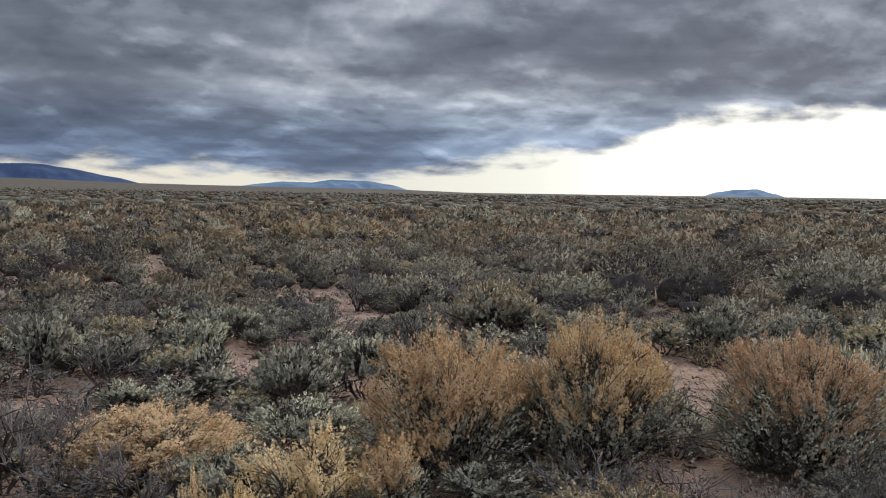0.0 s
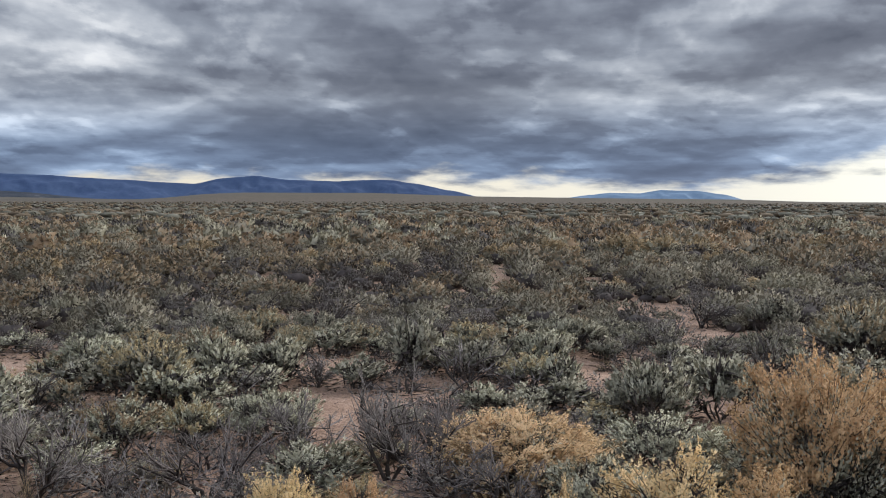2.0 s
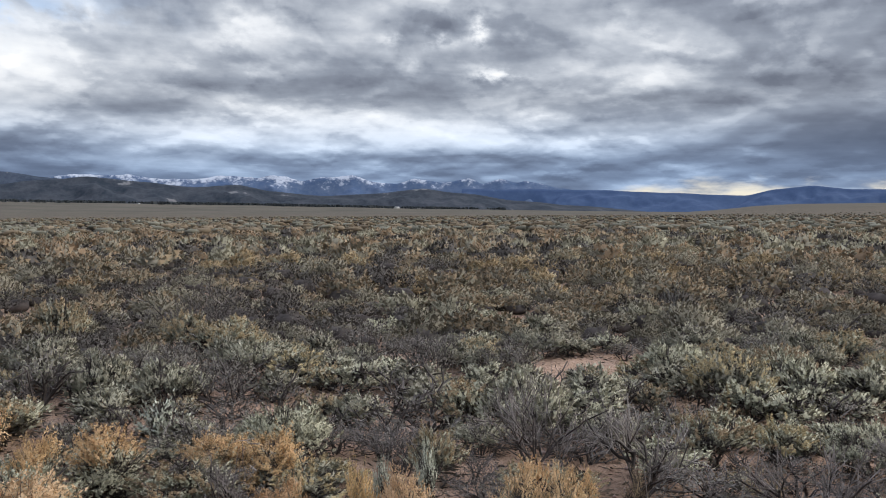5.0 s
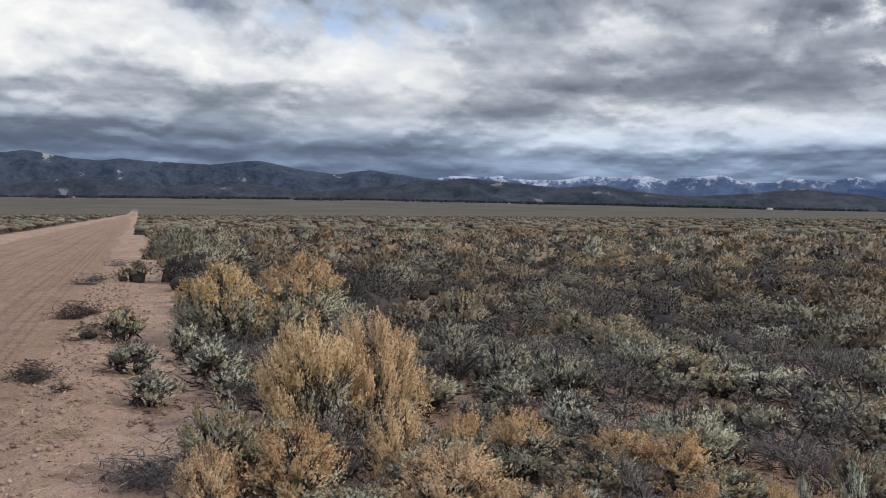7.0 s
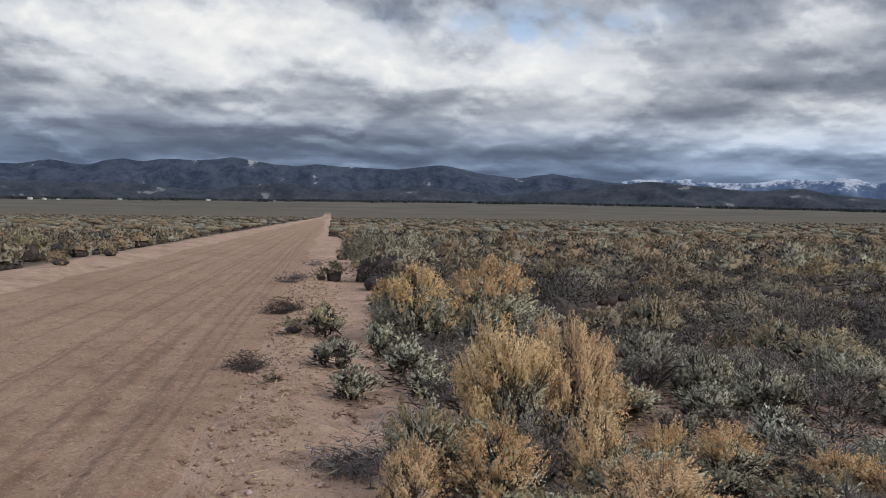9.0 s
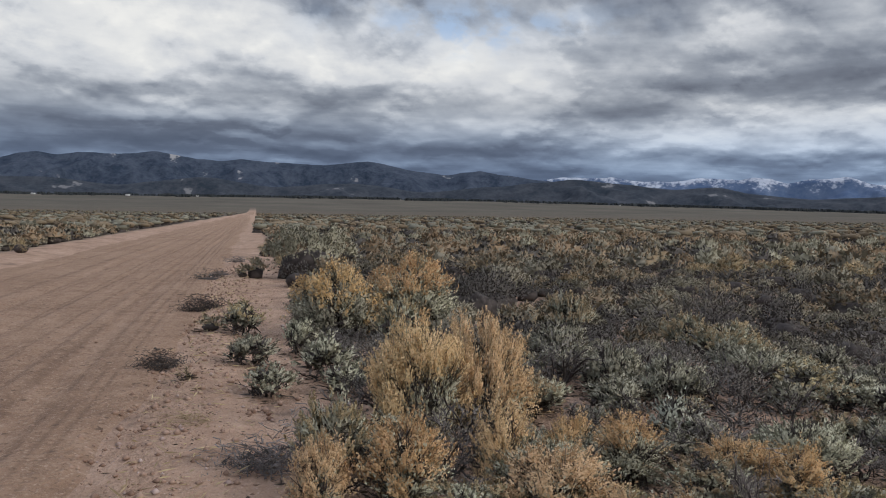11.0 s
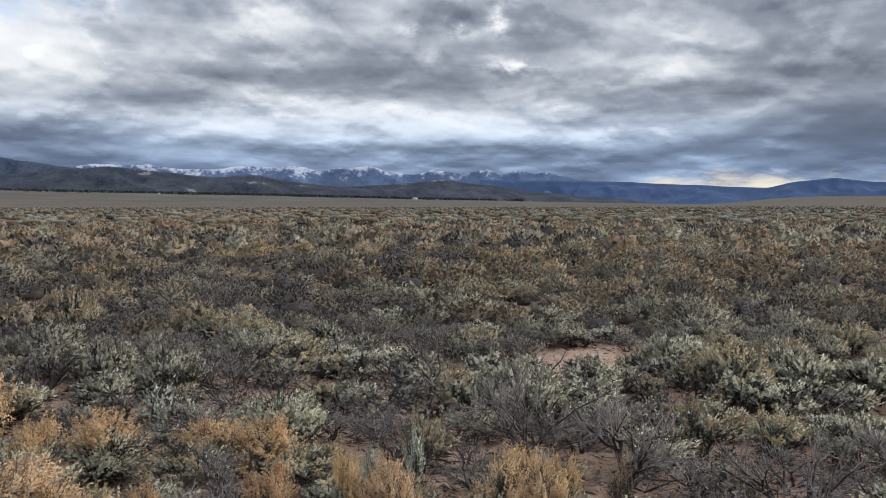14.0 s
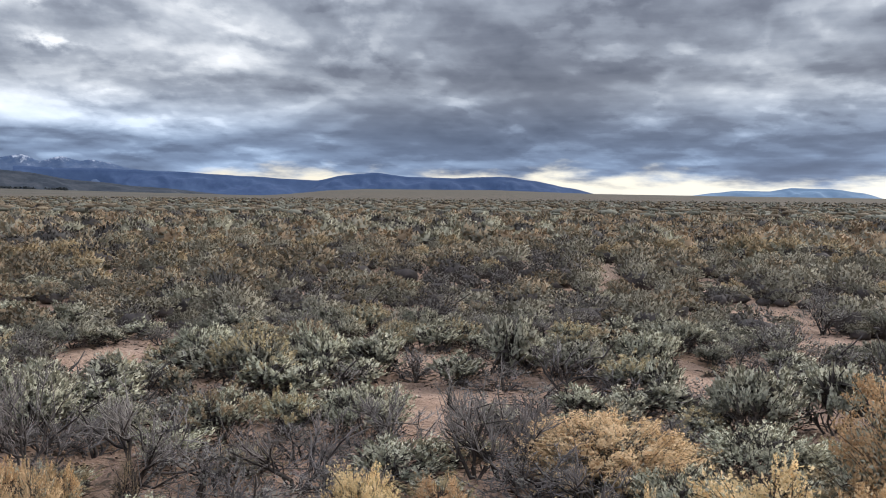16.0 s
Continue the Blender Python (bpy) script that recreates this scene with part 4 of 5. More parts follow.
def plant(kind, x, y, width, height):
    """One shrub, width and height in metres, standing on the ground."""
    r = math.hypot(x + 0.2, y + 0.2)
    level = 0 if r < (7.2 if kind in ("gold", "pale_gold") else 5.8) else 1 if r < 11.5 else 2
    size = "huge" if width > 1.5 else "large" if width > 0.98 else "middle" if width > 0.6 else "small"
    variant = (len(placed) * 7 + 3) % 3
    root = new(NAMES[kind])
    root.empty_display_size = 0.1
    spin = (len(placed) * 2.399) % (2 * math.pi)
    w0, h0, _ = SIZES[size]
    tip = 0.04 if kind in ("sage", "mixed", "dark", "bare") else 0.08
    root.matrix_basis = Matrix.LocRotScale((x, y, float(ground_z(x, y)) - 0.01), Euler((0, 0, spin)), (width / w0, width / w0, 1.05 * height / (h0 + tip)))
    for ob in model(kind, level, size, variant):
        o = bpy.data.objects.new(ob.data.name.split(".")[0], ob.data)
        scene.collection.objects.link(o)
        o.parent = root
        o["kind"] = "stuff"
    tagged(root, LABELS[kind], "shrub", NAMES[kind].replace("_", " ") + " of the plain")
    placed.append((x, y, width / 2))
    return root


plant("gold", 0.04, 4.63, 0.91, 0.85)
plant("gold", 0.90, 4.79, 1.06, 0.89)
plant("gold", 2.15, 4.82, 1.09, 0.85)
plant("sage", 2.72, 5.32, 0.67, 0.72)
plant("pale_gold", -0.63, 3.73, 0.56, 0.55)
plant("gold", -0.21, 3.83, 0.44, 0.50)
plant("pale_gold", -1.57, 4.45, 0.97, 0.41)
plant("pale_gold", -1.06, 3.43, 0.19, 0.42)
plant("pale_gold", -0.86, 3.39, 0.21, 0.39)
plant("bare", -2.10, 4.17, 0.51, 0.56)
plant("bare", -1.47, 3.85, 0.49, 0.37)
plant("sage", -1.07, 5.92, 0.67, 0.53)
plant("sage", -0.59, 6.31, 0.49, 0.55)
plant("sage", -1.18, 8.33, 0.47, 0.31)
plant("sage", -1.50, 9.53, 0.71, 0.29)
plant("sage", -2.32, 8.69, 0.72, 0.44)
plant("sage", -2.09, 9.90, 0.42, 0.29)
plant("sage", -3.11, 9.32, 0.50, 0.30)
plant("sage", -4.15, 11.38, 0.64, 0.33)
plant("sage", -5.09, 12.01, 0.68, 0.22)
plant("sage", -3.50, 11.24, 0.49, 0.33)
plant("sage", -3.33, 11.87, 0.60, 0.22)
plant("sage", -3.28, 6.71, 0.57, 0.66)
plant("bare", -2.66, 6.49, 0.93, 0.47)
plant("mixed", -3.20, 8.15, 0.64, 0.36)
plant("bare", -2.12, 6.31, 0.51, 0.40)
plant("sage", -1.86, 6.60, 0.37, 0.44)
plant("dark", -1.12, 11.07, 0.87, 0.47)
plant("sage", -0.85, 11.35, 0.52, 0.55)
plant("sage", -0.27, 10.84, 0.68, 0.51)
plant("sage", -0.09, 14.03, 1.13, 0.54)
plant("mixed", 0.57, 8.98, 0.91, 0.65)
plant("dark", -0.28, 7.61, 0.40, 0.53)
plant("sage", 1.82, 11.15, 1.07, 0.57)
plant("dark", 2.75, 11.74, 1.01, 0.89)
plant("sage", 3.79, 12.36, 1.81, 0.95)
plant("dark", 3.84, 12.14, 1.07, 0.58)
plant("dark", 5.33, 11.95, 0.96, 0.87)
plant("sage", 5.45, 11.15, 1.78, 0.92)
plant("dry", 3.05, 9.71, 0.64, 0.25)
plant("dry", 3.25, 9.25, 0.65, 0.24)
plant("dry", 2.58, 7.74, 0.63, 0.26)
plant("dry", 4.16, 9.80, 0.67, 0.33)
plant("dry", 1.96, 9.24, 0.36, 0.22)
plant("mixed", 4.21, 7.94, 0.57, 0.43)
plant("dry", 2.93, 10.78, 0.39, 0.17)
plant("dry", -1.73, 7.94, 0.28, 0.13)
plant("dark", -1.63, 6.61, 0.24, 0.14)
plant("sage", 4.16, 20.35, 0.87, 0.56)
plant("sage", 5.64, 22.03, 1.43, 0.62)
plant("sage", 7.85, 19.75, 1.19, 0.78)
plant("sage", 1.06, 16.05, 0.62, 0.42)
plant("sage", 1.70, 16.72, 0.71, 0.50)
plant("sage", 2.90, 18.92, 0.94, 0.56)
plant("sage", -3.11, 17.92, 0.76, 0.53)
plant("sage", -2.57, 20.50, 1.16, 0.46)
plant("sage", -3.03, 13.65, 0.59, 0.35)
plant("dark", -5.40, 11.16, 0.87, 0.46)
plant("sage", -0.54, 18.42, 1.03, 0.54)
plant("mixed", -5.53, 2.96, 0.45, 0.41)
plant("sage", -6.74, 3.99, 0.43, 0.29)
plant("sage", -6.54, 4.26, 0.46, 0.34)
plant("sage", -5.56, 4.28, 0.51, 0.44)
plant("sage", -6.01, 5.62, 0.68, 0.45)
plant("mixed", -4.93, 5.18, 0.76, 0.49)
plant("sage", -4.59, 5.00, 0.47, 0.38)
plant("sage", -4.55, 5.63, 0.50, 0.48)
plant("sage", -4.30, 6.09, 0.57, 0.46)
plant("sage", -4.47, 7.37, 0.58, 0.35)
plant("sage", -8.59, 6.02, 0.58, 0.43)
plant("sage", -7.64, 5.80, 0.44, 0.23)
plant("sage", -7.66, 6.31, 0.49, 0.26)
plant("sage", -9.09, 7.26, 0.94, 0.32)
plant("sage", -8.91, 8.08, 0.67, 0.45)
plant("dark", -8.99, 8.87, 0.66, 0.65)
plant("sage", -10.94, 8.02, 0.66, 0.48)
plant("sage", -12.03, 7.88, 1.05, 0.35)
plant("mixed", -11.24, 6.54, 1.08, 0.50)
plant("sage", -9.82, 5.77, 1.18, 0.34)
plant("sage", -11.48, 5.66, 0.84, 0.47)
plant("sage", -8.46, 4.93, 0.64, 0.27)
plant("dark", -7.36, 3.77, 0.63, 0.46)
plant("dark", -5.41, 8.90, 0.90, 0.56)
plant("dark", -6.36, 8.84, 0.49, 0.39)
plant("sage", -8.64, 9.73, 0.72, 0.45)
plant("dark", -7.56, 9.47, 0.80, 0.50)
plant("sage", -7.10, 7.33, 0.56, 0.28)
plant("sage", -6.74, 7.87, 0.72, 0.24)
plant("sage", -7.61, 11.41, 0.76, 0.34)
plant("mixed", -3.92, 3.81, 0.52, 0.43)
plant("mixed", -3.69, 4.20, 0.38, 0.35)
plant("bare", -2.93, 4.23, 0.53, 0.42)
plant("bare", -2.24, 4.13, 0.55, 0.55)
plant("bare", -2.97, 3.43, 0.56, 0.52)
plant("bare", -3.73, 3.00, 0.56, 0.60)
plant("bare", -4.41, 2.79, 0.71, 0.52)
plant("bare", -5.76, 2.84, 0.57, 0.50)
plant("dark", -5.45, 4.49, 0.39, 0.30)
plant("mixed", -4.53, 2.15, 0.34, 0.39)
plant("pale_gold", -3.57, 2.08, 0.28, 0.43)
plant("pale_gold", -3.43, 2.21, 0.20, 0.44)
plant("pale_gold", -2.27, 3.08, 0.33, 0.42)
plant("gold", -1.96, 3.27, 0.27, 0.36)
plant("sage", -20.44, 17.49, 1.31, 0.69)
plant("mixed", -17.71, 13.89, 1.25, 0.71)
plant("mixed", -20.47, 20.97, 1.63, 0.56)
plant("mixed", -11.43, 0.85, 0.67, 0.65)
plant("dark", -13.68, -0.21, 1.31, 0.69)
plant("dark", -7.80, 0.31, 0.52, 0.66)
plant("sage", -7.86, 0.79, 0.62, 0.49)
plant("sage", -7.44, 1.24, 0.62, 0.44)
plant("sage", -7.00, 0.69, 0.47, 0.33)
plant("silver", -6.40, 1.00, 0.39, 0.43)
plant("mixed", -10.27, 2.12, 0.71, 0.50)
plant("sage", -8.37, 2.32, 0.85, 0.43)
plant("sage", -7.30, 2.17, 0.49, 0.32)
plant("dark", -6.50, 1.46, 0.49, 0.25)
plant("sage", -7.70, 2.91, 0.50, 0.31)
plant("sage", -12.44, 5.50, 1.03, 0.46)
plant("sage", -11.53, 5.84, 0.45, 0.45)
plant("sage", -10.33, 5.82, 0.75, 0.46)
plant("sage", -9.81, 4.47, 0.63, 0.31)
plant("sage", -9.01, 3.27, 0.39, 0.38)
plant("dark", -10.69, 2.46, 1.01, 0.81)
plant("dark", -10.76, 1.47, 0.66, 0.39)
plant("dark", -11.99, 3.88, 0.78, 0.56)
plant("sage", -13.18, 3.67, 0.75, 0.38)
plant("sage", -15.94, 3.04, 1.11, 0.39)
plant("dark", -6.57, 1.93, 0.46, 0.38)
plant("bare", -6.54, 2.44, 0.43, 0.34)
plant("gold", -5.53, 0.12, 0.33, 0.45)
plant("gold", -5.44, 0.48, 0.48, 0.46)
plant("gold", -5.27, 1.08, 0.39, 0.38)
plant("gold", -5.05, 1.35, 0.40, 0.38)
plant("pale_gold", -4.70, -0.06, 0.58, 0.48)
plant("pale_gold", -4.29, 0.26, 0.26, 0.41)
plant("gold", -4.26, 0.51, 0.17, 0.37)
plant("bare", -4.68, 0.97, 0.31, 0.34)
plant("gold", -4.14, 1.07, 0.27, 0.40)
plant("gold", -3.97, 1.41, 0.18, 0.47)
plant("pale_gold", -3.80, 1.56, 0.27, 0.46)
plant("silver", -4.31, 1.69, 0.11, 0.40)
plant("silver", -4.23, 1.92, 0.15, 0.44)
plant("gold", -3.68, 2.22, 0.31, 0.40)
plant("gold", -3.55, 2.42, 0.18, 0.37)
plant("silver", -3.93, 2.57, 0.08, 0.29)
plant("dry", -3.44, 2.69, 0.18, 0.38)
plant("mixed", -6.43, 3.40, 0.36, 0.26)
plant("bare", -6.59, 2.96, 0.59, 0.49)
plant("sage", -6.59, 3.87, 0.42, 0.35)
plant("mixed", -18.56, 2.35, 0.51, 0.48)
plant("gold", -17.66, 1.62, 0.79, 0.50)
plant("sage", -17.90, 4.08, 1.01, 0.40)
plant("bare", -5.96, 2.05, 0.38, 0.26)
plant("pale_gold", -6.48, -0.86, 0.77, 0.88)
plant("pale_gold", -6.69, -0.41, 0.70, 0.89)
plant("mixed", -5.13, -1.30, 0.47, 0.61)
plant("gold", -4.94, -0.86, 0.48, 0.56)
plant("pale_gold", -4.73, -1.31, 0.31, 0.48)
plant("pale_gold", -5.35, -0.31, 0.35, 0.61)
plant("mixed", -9.82, -1.30, 0.53, 0.69)
plant("gold", -11.11, -2.25, 1.21, 0.98)
plant("gold", -11.57, -1.31, 1.25, 1.09)
plant("sage", -20.28, -4.33, 2.33, 1.32)
plant("sage", -13.80, -2.86, 0.57, 0.72)
plant("mixed", -11.11, -3.46, 0.54, 0.47)
plant("sage", -8.79, -2.74, 0.54, 0.39)
plant("sage", -7.54, -2.24, 0.47, 0.33)
plant("sage", -8.18, -1.85, 0.58, 0.49)
plant("sage", -9.54, -2.40, 0.39, 0.49)
plant("mixed", -11.36, -3.96, 0.36, 0.23)
plant("dry", -7.92, -3.14, 0.19, 0.15)
plant("dark", -19.91, -6.68, 0.86, 0.18)
plant("dry", -30.34, -7.86, 0.65, 0.62)
plant("mixed", -19.98, -5.88, 0.35, 0.27)
plant("mixed", -20.14, -5.61, 0.57, 0.54)
plant("dark", -13.12, -0.32, 1.00, 0.78)
plant("mixed", -23.08, -16.34, 1.16, 0.85)
plant("mixed", -25.10, -16.85, 1.24, 1.07)
plant("dark", -30.47, -19.01, 1.36, 0.86)
plant("dry", -27.35, -15.32, 0.75, 0.58)
plant("dry", -22.15, -13.97, 0.71, 0.35)

# bare sandy clearings: x, y, radius
CLEARINGS = [(-1.6, 7.4, 0.55), (-0.8, 5.8, 0.3), (-0.9, 10.0, 0.7), (-2.0, 12.4, 0.7), (-4.5, 11.5, 0.55), (-2.6, 8.6, 0.45), (2.2, 7.1, 0.55), (5.2, 13.6, 0.8),
             (1.6, 4.3, 0.4), (2.7, 10.2, 0.5), (-3.5, 5.5, 0.55), (-4.2, 6.9, 0.5), (-2.8, 4.7, 0.3), (-6.6, 5.6, 0.5), (-7.0, 5.1, 0.35), (-10.1, 6.6, 0.7),
             (-1.8, 7.3, 0.45), (-1.9, 11.7, 0.6), (-6.5, 9.5, 0.5), (-4.9, 12.3, 0.6), (-8.6, 10.0, 0.5), (-10.7, 6.7, 0.8), (-6.8, 5.5, 0.5), (-6.9, 2.2, 0.4),
             (-10.1, 4.8, 0.45), (-7.2, 5.3, 0.4)]
rng = rng_of(11)


def off_road(x, y, margin=0.9, bank=2.3):
    n = road_n(x, y)
    return n < ROAD_A - margin or n > ROAD_B + bank


def free(x, y, w, close=0.66):
    if not off_road(x, y, 1.5 + 0.35 * w):
        return False
    if math.hypot(x + 0.25, y + 0.25) < 3.0 or any((x - a) ** 2 + (y - b) ** 2 < (0.85 * c + 0.40 * w) ** 2 for a, b, c in CLEARINGS):
        return False
    return all((x - a) ** 2 + (y - b) ** 2 > (close * (c + w / 2)) ** 2 for a, b, c in placed)


def golden_band(x, y):
    """Where straw-coloured shrubs grow among the grey ones."""
    return 0.5 + 0.5 * math.sin(0.16 * x + 1.3 * math.sin(0.07 * y)) * math.cos(0.21 * y + 0.6)


def sort_of(x, y, pick):
    g, r = golden_band(x, y), math.hypot(x, y)
    if road_n(x, y) > ROAD_B:
        return "gold" if pick < 0.35 else "mixed" if pick < 0.7 else "sage" if pick < 0.85 else "dark"
    west = x < -3.0 and y < 0.5 * -x
    if r > 22:
        far = 0.34 + 0.40 * g
        return "dark" if pick < 0.26 else "gold" if pick < 0.26 + 0.6 * far else "mixed" if pick < 0.30 + far else "sage"
    if pick < (0.52 if west and r < 30 else 0.28):
        return "dark"
    if pick < (0.54 if west else 0.30) + (0.34 if west else 0.24 if r < 13 else 0.45) * g:
        return "mixed"
    if r > 13 and pick < 0.34 + 0.55 * g:
        return "gold"
    return "sage"


count = 0
spots = {(k, lv): [] for k in ("sage", "dark", "mixed", "gold") for lv in (1, 2, 3)}
for tries in range(15000):
    r = math.sqrt(rng.uniform(3.3 ** 2, 14.0 ** 2))
    a = math.radians(rng.uniform(-134, 38))
    wide = 0.85 if tries < 1500 else 0.60
    x, y, w = r * math.sin(a), r * math.cos(a), rng.uniform(0.32, wide)
    pick, high = rng.uniform(), rng.uniform(0.48, 0.68)
    if count >= 900 or not free(x, y, w):
        continue
    sort, tall = sort_of(x, y, pick), min(0.50, high * w + 0.02)
    if r < 5.4:
        sort, tall = "dark" if pick < 0.35 else "sage" if pick < 0.6 else "mixed", min(0.36, 0.55 * w)
    if r < 8.6:
        plant(sort, x, y, w, tall)
    else:
        spots[sort, 1 if r < 10.0 else 2].append((x, y, w, tall))
        placed.append((x, y, w / 2))
    count += 1

# the rest of the plain, too many to count
grid = collections.defaultdict(list)
for x, y, half in placed:
    grid[int(x // 1.3), int(y // 1.3)].append((x, y, half * 2))
for tries in range(17000):
    r = 13.5 + 50.0 * rng.uniform() ** 1.25
    a = math.radians(rng.uniform(-137, 41))
    x, y, w = r * math.sin(a), r * math.cos(a), 0.48 + 0.72 * rng.uniform() ** 1.6
    pick, high = rng.uniform(), rng.uniform(0.50, 0.66)
    if not off_road(x, y, 1.5 + 0.35 * w):
        continue
    i, j = int(x // 1.3), int(y // 1.3)
    near = [q for di in (-1, 0, 1) for dj in (-1, 0, 1) for q in grid[i + di, j + dj]]
    if any((x - p) ** 2 + (y - q) ** 2 < (0.42 * (w + v)) ** 2 for p, q, v in near):
        continue
    grid[i, j].append((x, y, w))
    spots[sort_of(x, y, pick), 2 if r < 25 else 3].append((x, y, w, w * high + 0.05))


def scatter(name, label, kind, places, level):
    """Many shrubs of one kind as stuff, one object with its parts."""
    bases = [[(pn, mat, *triangles(v, f), nrm) for pn, mat, v, f, nrm in shrub_pieces(kind, level, "middle", hash_of(kind) + 900 + k)] for k in range(5)]
    root = tagged(new(name), label, "shrubs", kind="stuff")
    turns = rng.uniform(0, 2 * math.pi, len(places))
    for part_no in range(len(bases[0])):
        vs, fs, ns, at = [], [], [], 0
        for i, (x, y, w, h) in enumerate(places):
            pn, mat, v, f, nrm = bases[i % 5][part_no]
            c, s = math.cos(turns[i]) * w / 0.8, math.sin(turns[i]) * w / 0.8
            out = np.empty_like(v)
            out[:, 0], out[:, 1], out[:, 2] = v[:, 0] * c - v[:, 1] * s + x, v[:, 0] * s + v[:, 1] * c + y, v[:, 2] * h / 0.52
            out[:, 2] += float(ground_z(x, y))
            vs.append(out)
            fs.append(f + at)
            at += len(v)
            if nrm is not None:
                c, s = math.cos(turns[i]), math.sin(turns[i])
                ns.append(np.stack([nrm[:, 0] * c - nrm[:, 1] * s, nrm[:, 0] * s + nrm[:, 1] * c, nrm[:, 2]], -1))
        mesh_object(pn, np.concatenate(vs), np.concatenate(fs), mat, root, np.concatenate(ns) if ns else None)["kind"] = "stuff"


for (kind, level), places in spots.items():
    if places:
        scatter(("scattered_", "distant_", "remote_")[level - 1] + NAMES[kind], LABELS[kind].replace(" on sandy soil", "") + (", close together", ", spread over the plain", ", spread far over the plain")[level - 1], kind, places, level)


def mound_field(name, label, mat, count, r0, r1, seed):
    """Far shrubs as small faceted mounds with a few upright tufts."""
    g = rng_of(seed)
    r = r0 * (r1 / r0) ** g.uniform(0, 1, count)
    a = np.radians(g.uniform(-138, 42, count))
    x, y = r * np.sin(a), r * np.cos(a)
    n = road_n(x, y)
    ok = (n < ROAD_A - 1.2) | (n > ROAD_B + 2.3)
    x, y = x[ok], y[ok]
    base = np.stack([x, y, ground_z(x, y)], -1)
    size = g.uniform(0.35, 0.85, len(x))
    # plain dark body under a lighter leafy cap: the foot's shade is in its colour
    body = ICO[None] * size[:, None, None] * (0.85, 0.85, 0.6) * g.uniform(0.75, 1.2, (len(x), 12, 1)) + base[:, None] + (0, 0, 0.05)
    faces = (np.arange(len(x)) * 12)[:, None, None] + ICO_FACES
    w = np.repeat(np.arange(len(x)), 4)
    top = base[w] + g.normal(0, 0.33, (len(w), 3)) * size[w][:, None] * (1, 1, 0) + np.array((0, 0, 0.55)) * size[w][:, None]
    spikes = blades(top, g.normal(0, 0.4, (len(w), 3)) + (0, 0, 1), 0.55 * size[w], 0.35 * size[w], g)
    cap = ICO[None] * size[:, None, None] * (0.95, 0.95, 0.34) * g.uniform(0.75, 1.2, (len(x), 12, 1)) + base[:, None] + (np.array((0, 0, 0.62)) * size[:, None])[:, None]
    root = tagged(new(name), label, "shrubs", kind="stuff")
    mesh_object("branchwork", body.reshape(-1, 3), faces.reshape(-1, 3), WOOD_AND_SHADE, root)["kind"] = "stuff"
    v, f = joined((cap.reshape(-1, 3), faces.reshape(-1, 3)), triangles(*spikes))
    mesh_object("foliage", v, f, mat, root)["kind"] = "stuff"


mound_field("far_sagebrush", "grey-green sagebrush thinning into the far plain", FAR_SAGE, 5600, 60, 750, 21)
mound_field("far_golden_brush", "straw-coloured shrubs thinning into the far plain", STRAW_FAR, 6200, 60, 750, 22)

# woods at the foot of the mountains
g = rng_of(31)
a = g.uniform(-135, -55, 5200)
r = g.uniform(2350, 3400, 5200)
x, y = r * np.sin(np.radians(a)), r * np.cos(np.radians(a))
keep = wavy(a * 0.8, r * 0.006, 2) > 0.05
x, y = x[keep], y[keep]
w = np.repeat(np.arange(len(x)), 7)
p = np.stack([x[w], y[w], ground_z(x, y)[w]], -1) + g.normal(0, 3.0, (len(w), 3)) * (1, 1, 0)
v, f = blades(p, g.normal(0, 0.25, (len(w), 3)) + (0, 0, 1), g.uniform(4, 10, len(w)), g.uniform(4, 9, len(w)), g)
tagged(mesh_object("far_woods", v, f, JUNIPER), "dark juniper woods at the foot of the mountains", "trees", kind="stuff")

# stones on the bare soil
g = rng_of(41)
a, r = np.radians(g.uniform(-140, 40, 5200)), 1.2 + 12 * g.uniform(0, 1, 5200) ** 1.3
x, y = r * np.sin(a), r * np.cos(a)
size = 0.007 + 0.026 * g.uniform(0, 1, len(x)) ** 4
corner = np.array([(1, 0, 0), (0, 1, 0), (-1, 0, 0), (0, -1, 0), (0, 0, 0.8), (0, 0, -0.8)])
tri = np.array([(0, 1, 4), (1, 2, 4), (2, 3, 4), (3, 0, 4), (1, 0, 5), (2, 1, 5), (3, 2, 5), (0, 3, 5)])
v = corner[None] * size[:, None, None] * g.uniform(0.6, 1.3, (len(x), 6, 1)) + np.stack([x, y, ground_z(x, y) + 0.3 * size], -1)[:, None]
f = (np.arange(len(x)) * 6)[:, None, None] + tri
tagged(mesh_object("pebbles", v.reshape(-1, 3), f.reshape(-1, 3), STONE), "small pink and grey pebbles on the sandy soil", "stones", kind="stuff")


# clods and straw on the shoulder of the road
g = rng_of(42)
u, off = 26 * g.uniform(0, 1, 3600) ** 1.5 - 1.0, g.normal(ROAD_A - 0.35, 0.5, 3600)
x, y = u * ROAD_U[0] + off * ROAD_N[0], u * ROAD_U[1] + off * ROAD_N[1]
size = 0.008 + 0.030 * g.uniform(0, 1, len(x)) ** 3
v = corner[None] * size[:, None, None] * g.uniform(0.6, 1.3, (len(x), 6, 1)) + np.stack([x, y, np.maximum(ground_z(x, y), -0.02 * (off > ROAD_A)) + 0.2 * size], -1)[:, None]
f = (np.arange(len(x)) * 6)[:, None, None] + tri
tagged(mesh_object("dirt_clods", v.reshape(-1, 3), f.reshape(-1, 3), CLOD), "loose reddish dirt clods along the road's shoulder", "clods", kind="stuff")
u, off = 22 * g.uniform(0, 1, 2600) ** 1.4 - 1.0, g.normal(ROAD_A - 0.5, 0.4, 2600)
x, y = u * ROAD_U[0] + off * ROAD_N[0], u * ROAD_U[1] + off * ROAD_N[1]
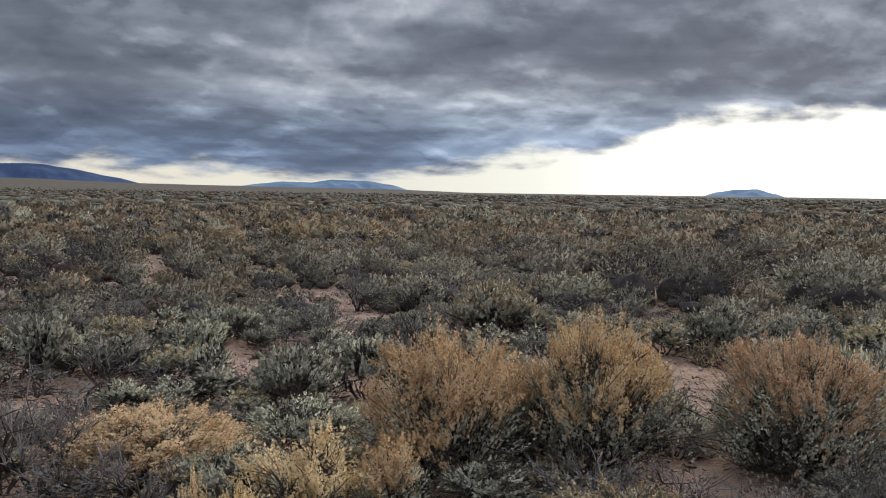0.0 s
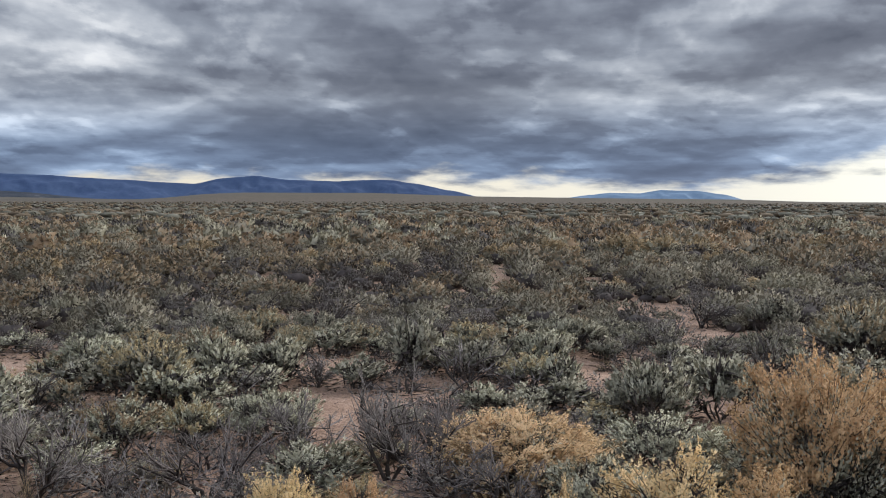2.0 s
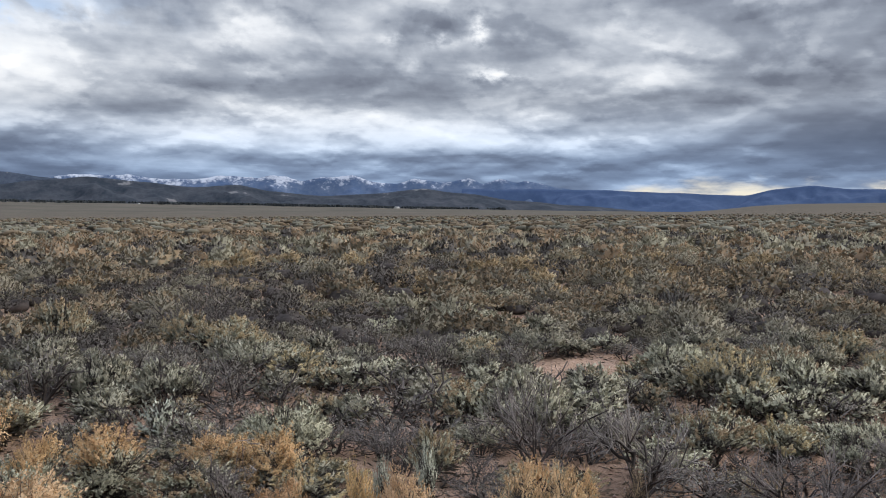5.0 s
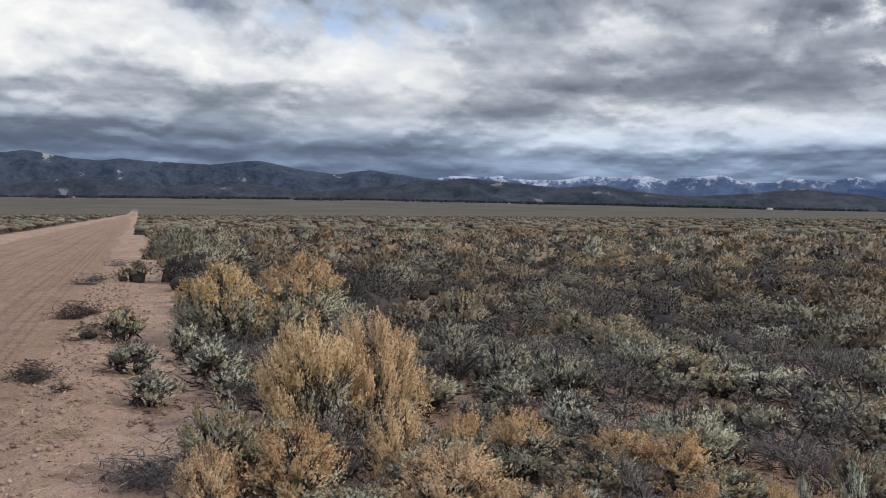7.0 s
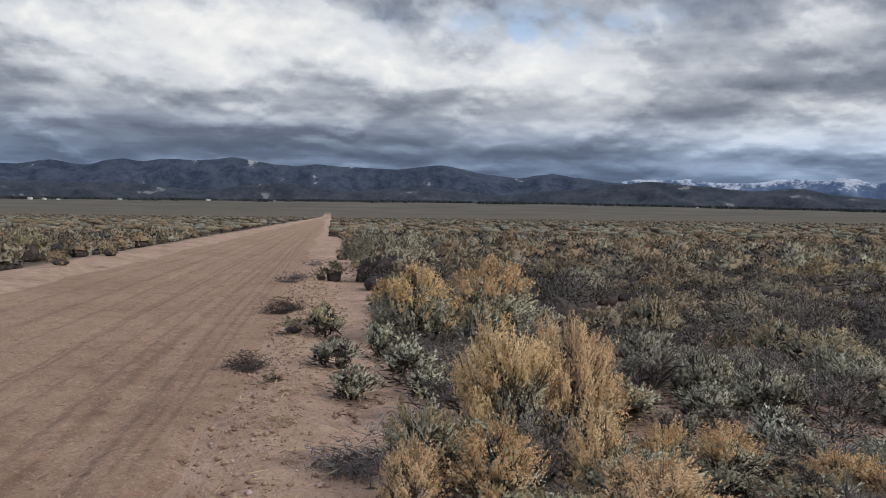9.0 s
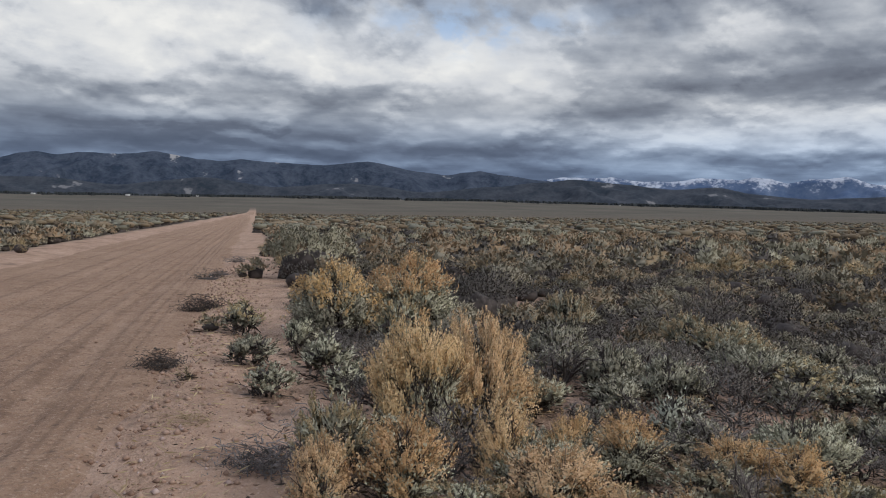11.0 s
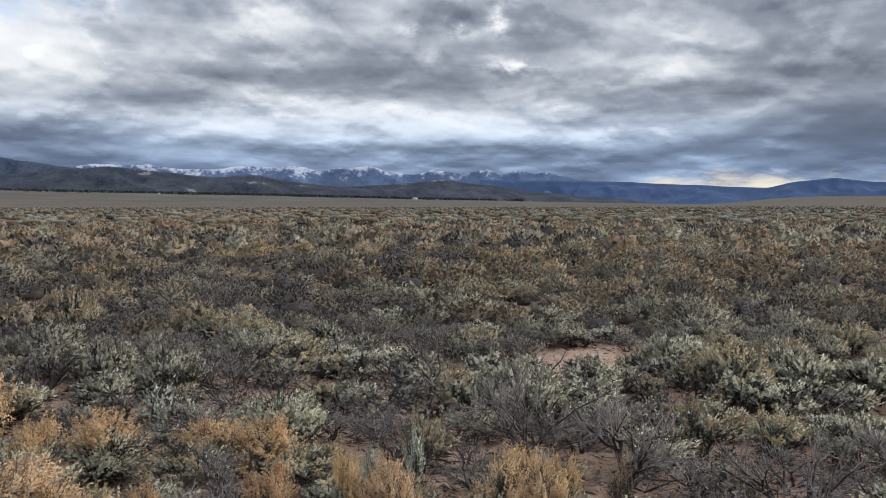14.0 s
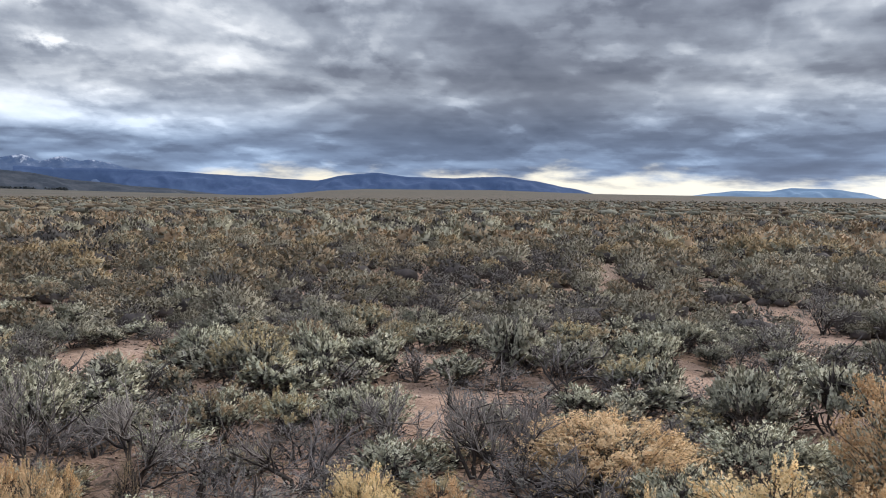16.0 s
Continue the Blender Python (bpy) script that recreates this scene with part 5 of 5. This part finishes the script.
p = np.stack([x, y, ground_z(x, y) + 0.008], -1)[off < ROAD_A - 0.1]
v, f = blades(p, g.normal(size=p.shape) * (1, 1, 0.3), g.uniform(0.03, 0.16, len(p)), g.uniform(0.004, 0.014, len(p)), g)
tagged(mesh_object("straw_litter", v, f, STRAW), "broken straw and stalks lying on the road's shoulder", "litter", kind="stuff")

# twigs and dry leaves under the shrubs
g = rng_of(43)
under = np.array([q for q in placed if math.hypot(q[0], q[1]) < 13])
k = np.repeat(np.arange(len(under)), 46)
a, r = g.uniform(0, 2 * np.pi, len(k)), under[k, 2] * 1.25 * np.sqrt(g.uniform(0, 1, len(k)))
x, y = under[k, 0] + r * np.cos(a), under[k, 1] + r * np.sin(a)
p = np.stack([x, y, ground_z(x, y) + 0.006], -1)
v, f = blades(p, g.normal(size=p.shape) * (1, 1, 0.12), g.uniform(0.02, 0.13, len(x)), g.uniform(0.004, 0.022, len(x)), g)
a, r = np.radians(g.uniform(-140, 40, 9000)), 1.5 + 12 * g.uniform(0, 1, 9000) ** 1.2
x, y = r * np.sin(a), r * np.cos(a)
ok = road_n(x, y) < ROAD_A - 0.1
p = np.stack([x, y, ground_z(x, y) + 0.006], -1)[ok]
v, f = joined((v, f), blades(p, g.normal(size=p.shape) * (1, 1, 0.12), g.uniform(0.015, 0.09, len(p)), g.uniform(0.003, 0.014, len(p)), g))
tagged(mesh_object("twig_litter", v, f, LITTER), "fallen twigs and dead leaves under the shrubs", "litter", kind="stuff")


def brushwood(name, label, x, y, width, height, count, mat, thick=0.006, seed=0):
    """A low tangle of dead branches lying on the ground."""
    g = rng_of(500 + seed)
    start = np.stack([g.normal(0, width * 0.24, count), g.normal(0, width * 0.17, count), np.abs(g.normal(0, height * 0.45, count))], -1)
    d = g.normal(size=(count, 3)) * (1, 1, 0.35)
    d /= np.linalg.norm(d, axis=1, keepdims=True)
    ln = width * g.uniform(0.08, 0.28, count)
    t = np.linspace(-0.5, 0.5, 5)[None, :, None]
    p = start[:, None] + d[:, None] * ln[:, None, None] * t + g.normal(0, 0.02 * width, (count, 5, 3))
    p[..., 2] = np.clip(p[..., 2], 0.004, height)
    v, f = tubes(p, np.linspace(1.0, 0.4, 5)[None] * g.uniform(0.4, 1.2, (count, 1)) * thick)
    ob = mesh_object(name, v, f, mat)
    ob.matrix_basis = pose(x, y, float(ground_z(x, y)), 0, 0, math.degrees(g.uniform(0, 6)))
    return tagged(ob, label, "brushwood", "dead brushwood by the road", "stuff")


PILE = "tangled pile of dark dead branches beside the dirt road"
brushwood("brushwood_pile", PILE, -5.46, -1.79, 0.62, 0.18, 300, TWIG, 0.0050, 1)
brushwood("brushwood_pile", PILE, -5.81, -1.51, 0.60, 0.30, 300, TWIG, 0.0050, 2)
DEBRIS = "small tangle of uprooted dark weeds at the road's edge"
brushwood("weed_tangle", DEBRIS, -8.75, -3.66, 0.60, 0.20, 420, WOOD_AND_SHADE, 0.0042, 3)
brushwood("weed_tangle", DEBRIS, -13.6, -4.8, 0.75, 0.26, 420, WOOD_AND_SHADE, 0.0050, 4)
brushwood("weed_tangle", DEBRIS, -6.45, -2.6, 0.42, 0.07, 60, STRAW, 0.004, 5)
brushwood("weed_tangle", DEBRIS, -20.8, -6.7, 0.9, 0.2, 120, TWIG, 0.007, 6)
brushwood("weed_tangle", DEBRIS, -25.5, -7.55, 0.9, 0.18, 110, TWIG, 0.008, 7)
STICK = "sun-bleached pale fallen branches among the shrubs"
brushwood("bleached_branch", STICK, -5.3, 3.05, 0.55, 0.20, 26, BLEACHED, 0.006, 8)
brushwood("bleached_branch", STICK, 5.7, 11.8, 1.1, 0.25, 26, BLEACHED, 0.010, 9)
brushwood("bleached_branch", STICK, -4.7, 1.15, 0.5, 0.42, 24, BLEACHED, 0.004, 10)
brushwood("bleached_branch", STICK, -9.9, 2.3, 1.4, 0.3, 14, BLEACHED, 0.010, 11)

# pale houses far off at the foot of the mountains


def house(x, y, length, depth, height, turn):
    root = tagged(new("house"), "tiny pale far house below the mountains", "house", "far houses")
    root.matrix_basis = pose(x, y, float(ground_z(x, y)), 0, 0, turn)
    a, b, h = length / 2, depth / 2, height
    wall = [(-a, -b, 0), (a, -b, 0), (a, b, 0), (-a, b, 0), (-a, -b, h), (a, -b, h), (a, b, h), (-a, b, h)]
    mesh_object("wall", wall, [(0, 1, 5, 4), (1, 2, 6, 5), (2, 3, 7, 6), (3, 0, 4, 7)], WHITE_WALL, root)
    a, b = a * 1.06, b * 1.1
    roof = [(-a, -b, h), (a, -b, h), (a, 0, h * 1.45), (-a, 0, h * 1.45), (a, b, h), (-a, b, h)]
    mesh_object("roof", roof, [(0, 1, 2, 3), (3, 2, 4, 5)], ROOF, root)


for a, r, size in ((-125.4, 2300, 14), (-123.2, 2320, 22), (-122.4, 2330, 16), (-121.6, 2300, 12), (-118, 2700, 12), (-112.5, 2750, 14), (-108.2, 2760, 12), (-94.6, 2600, 10), (-79.5, 2500, 9), (-62.5, 2700, 16), (-61, 2720, 12)):
    house(r * math.sin(radians(a)), r * math.cos(radians(a)), size, size * 0.5, size * 0.26, a * 7)
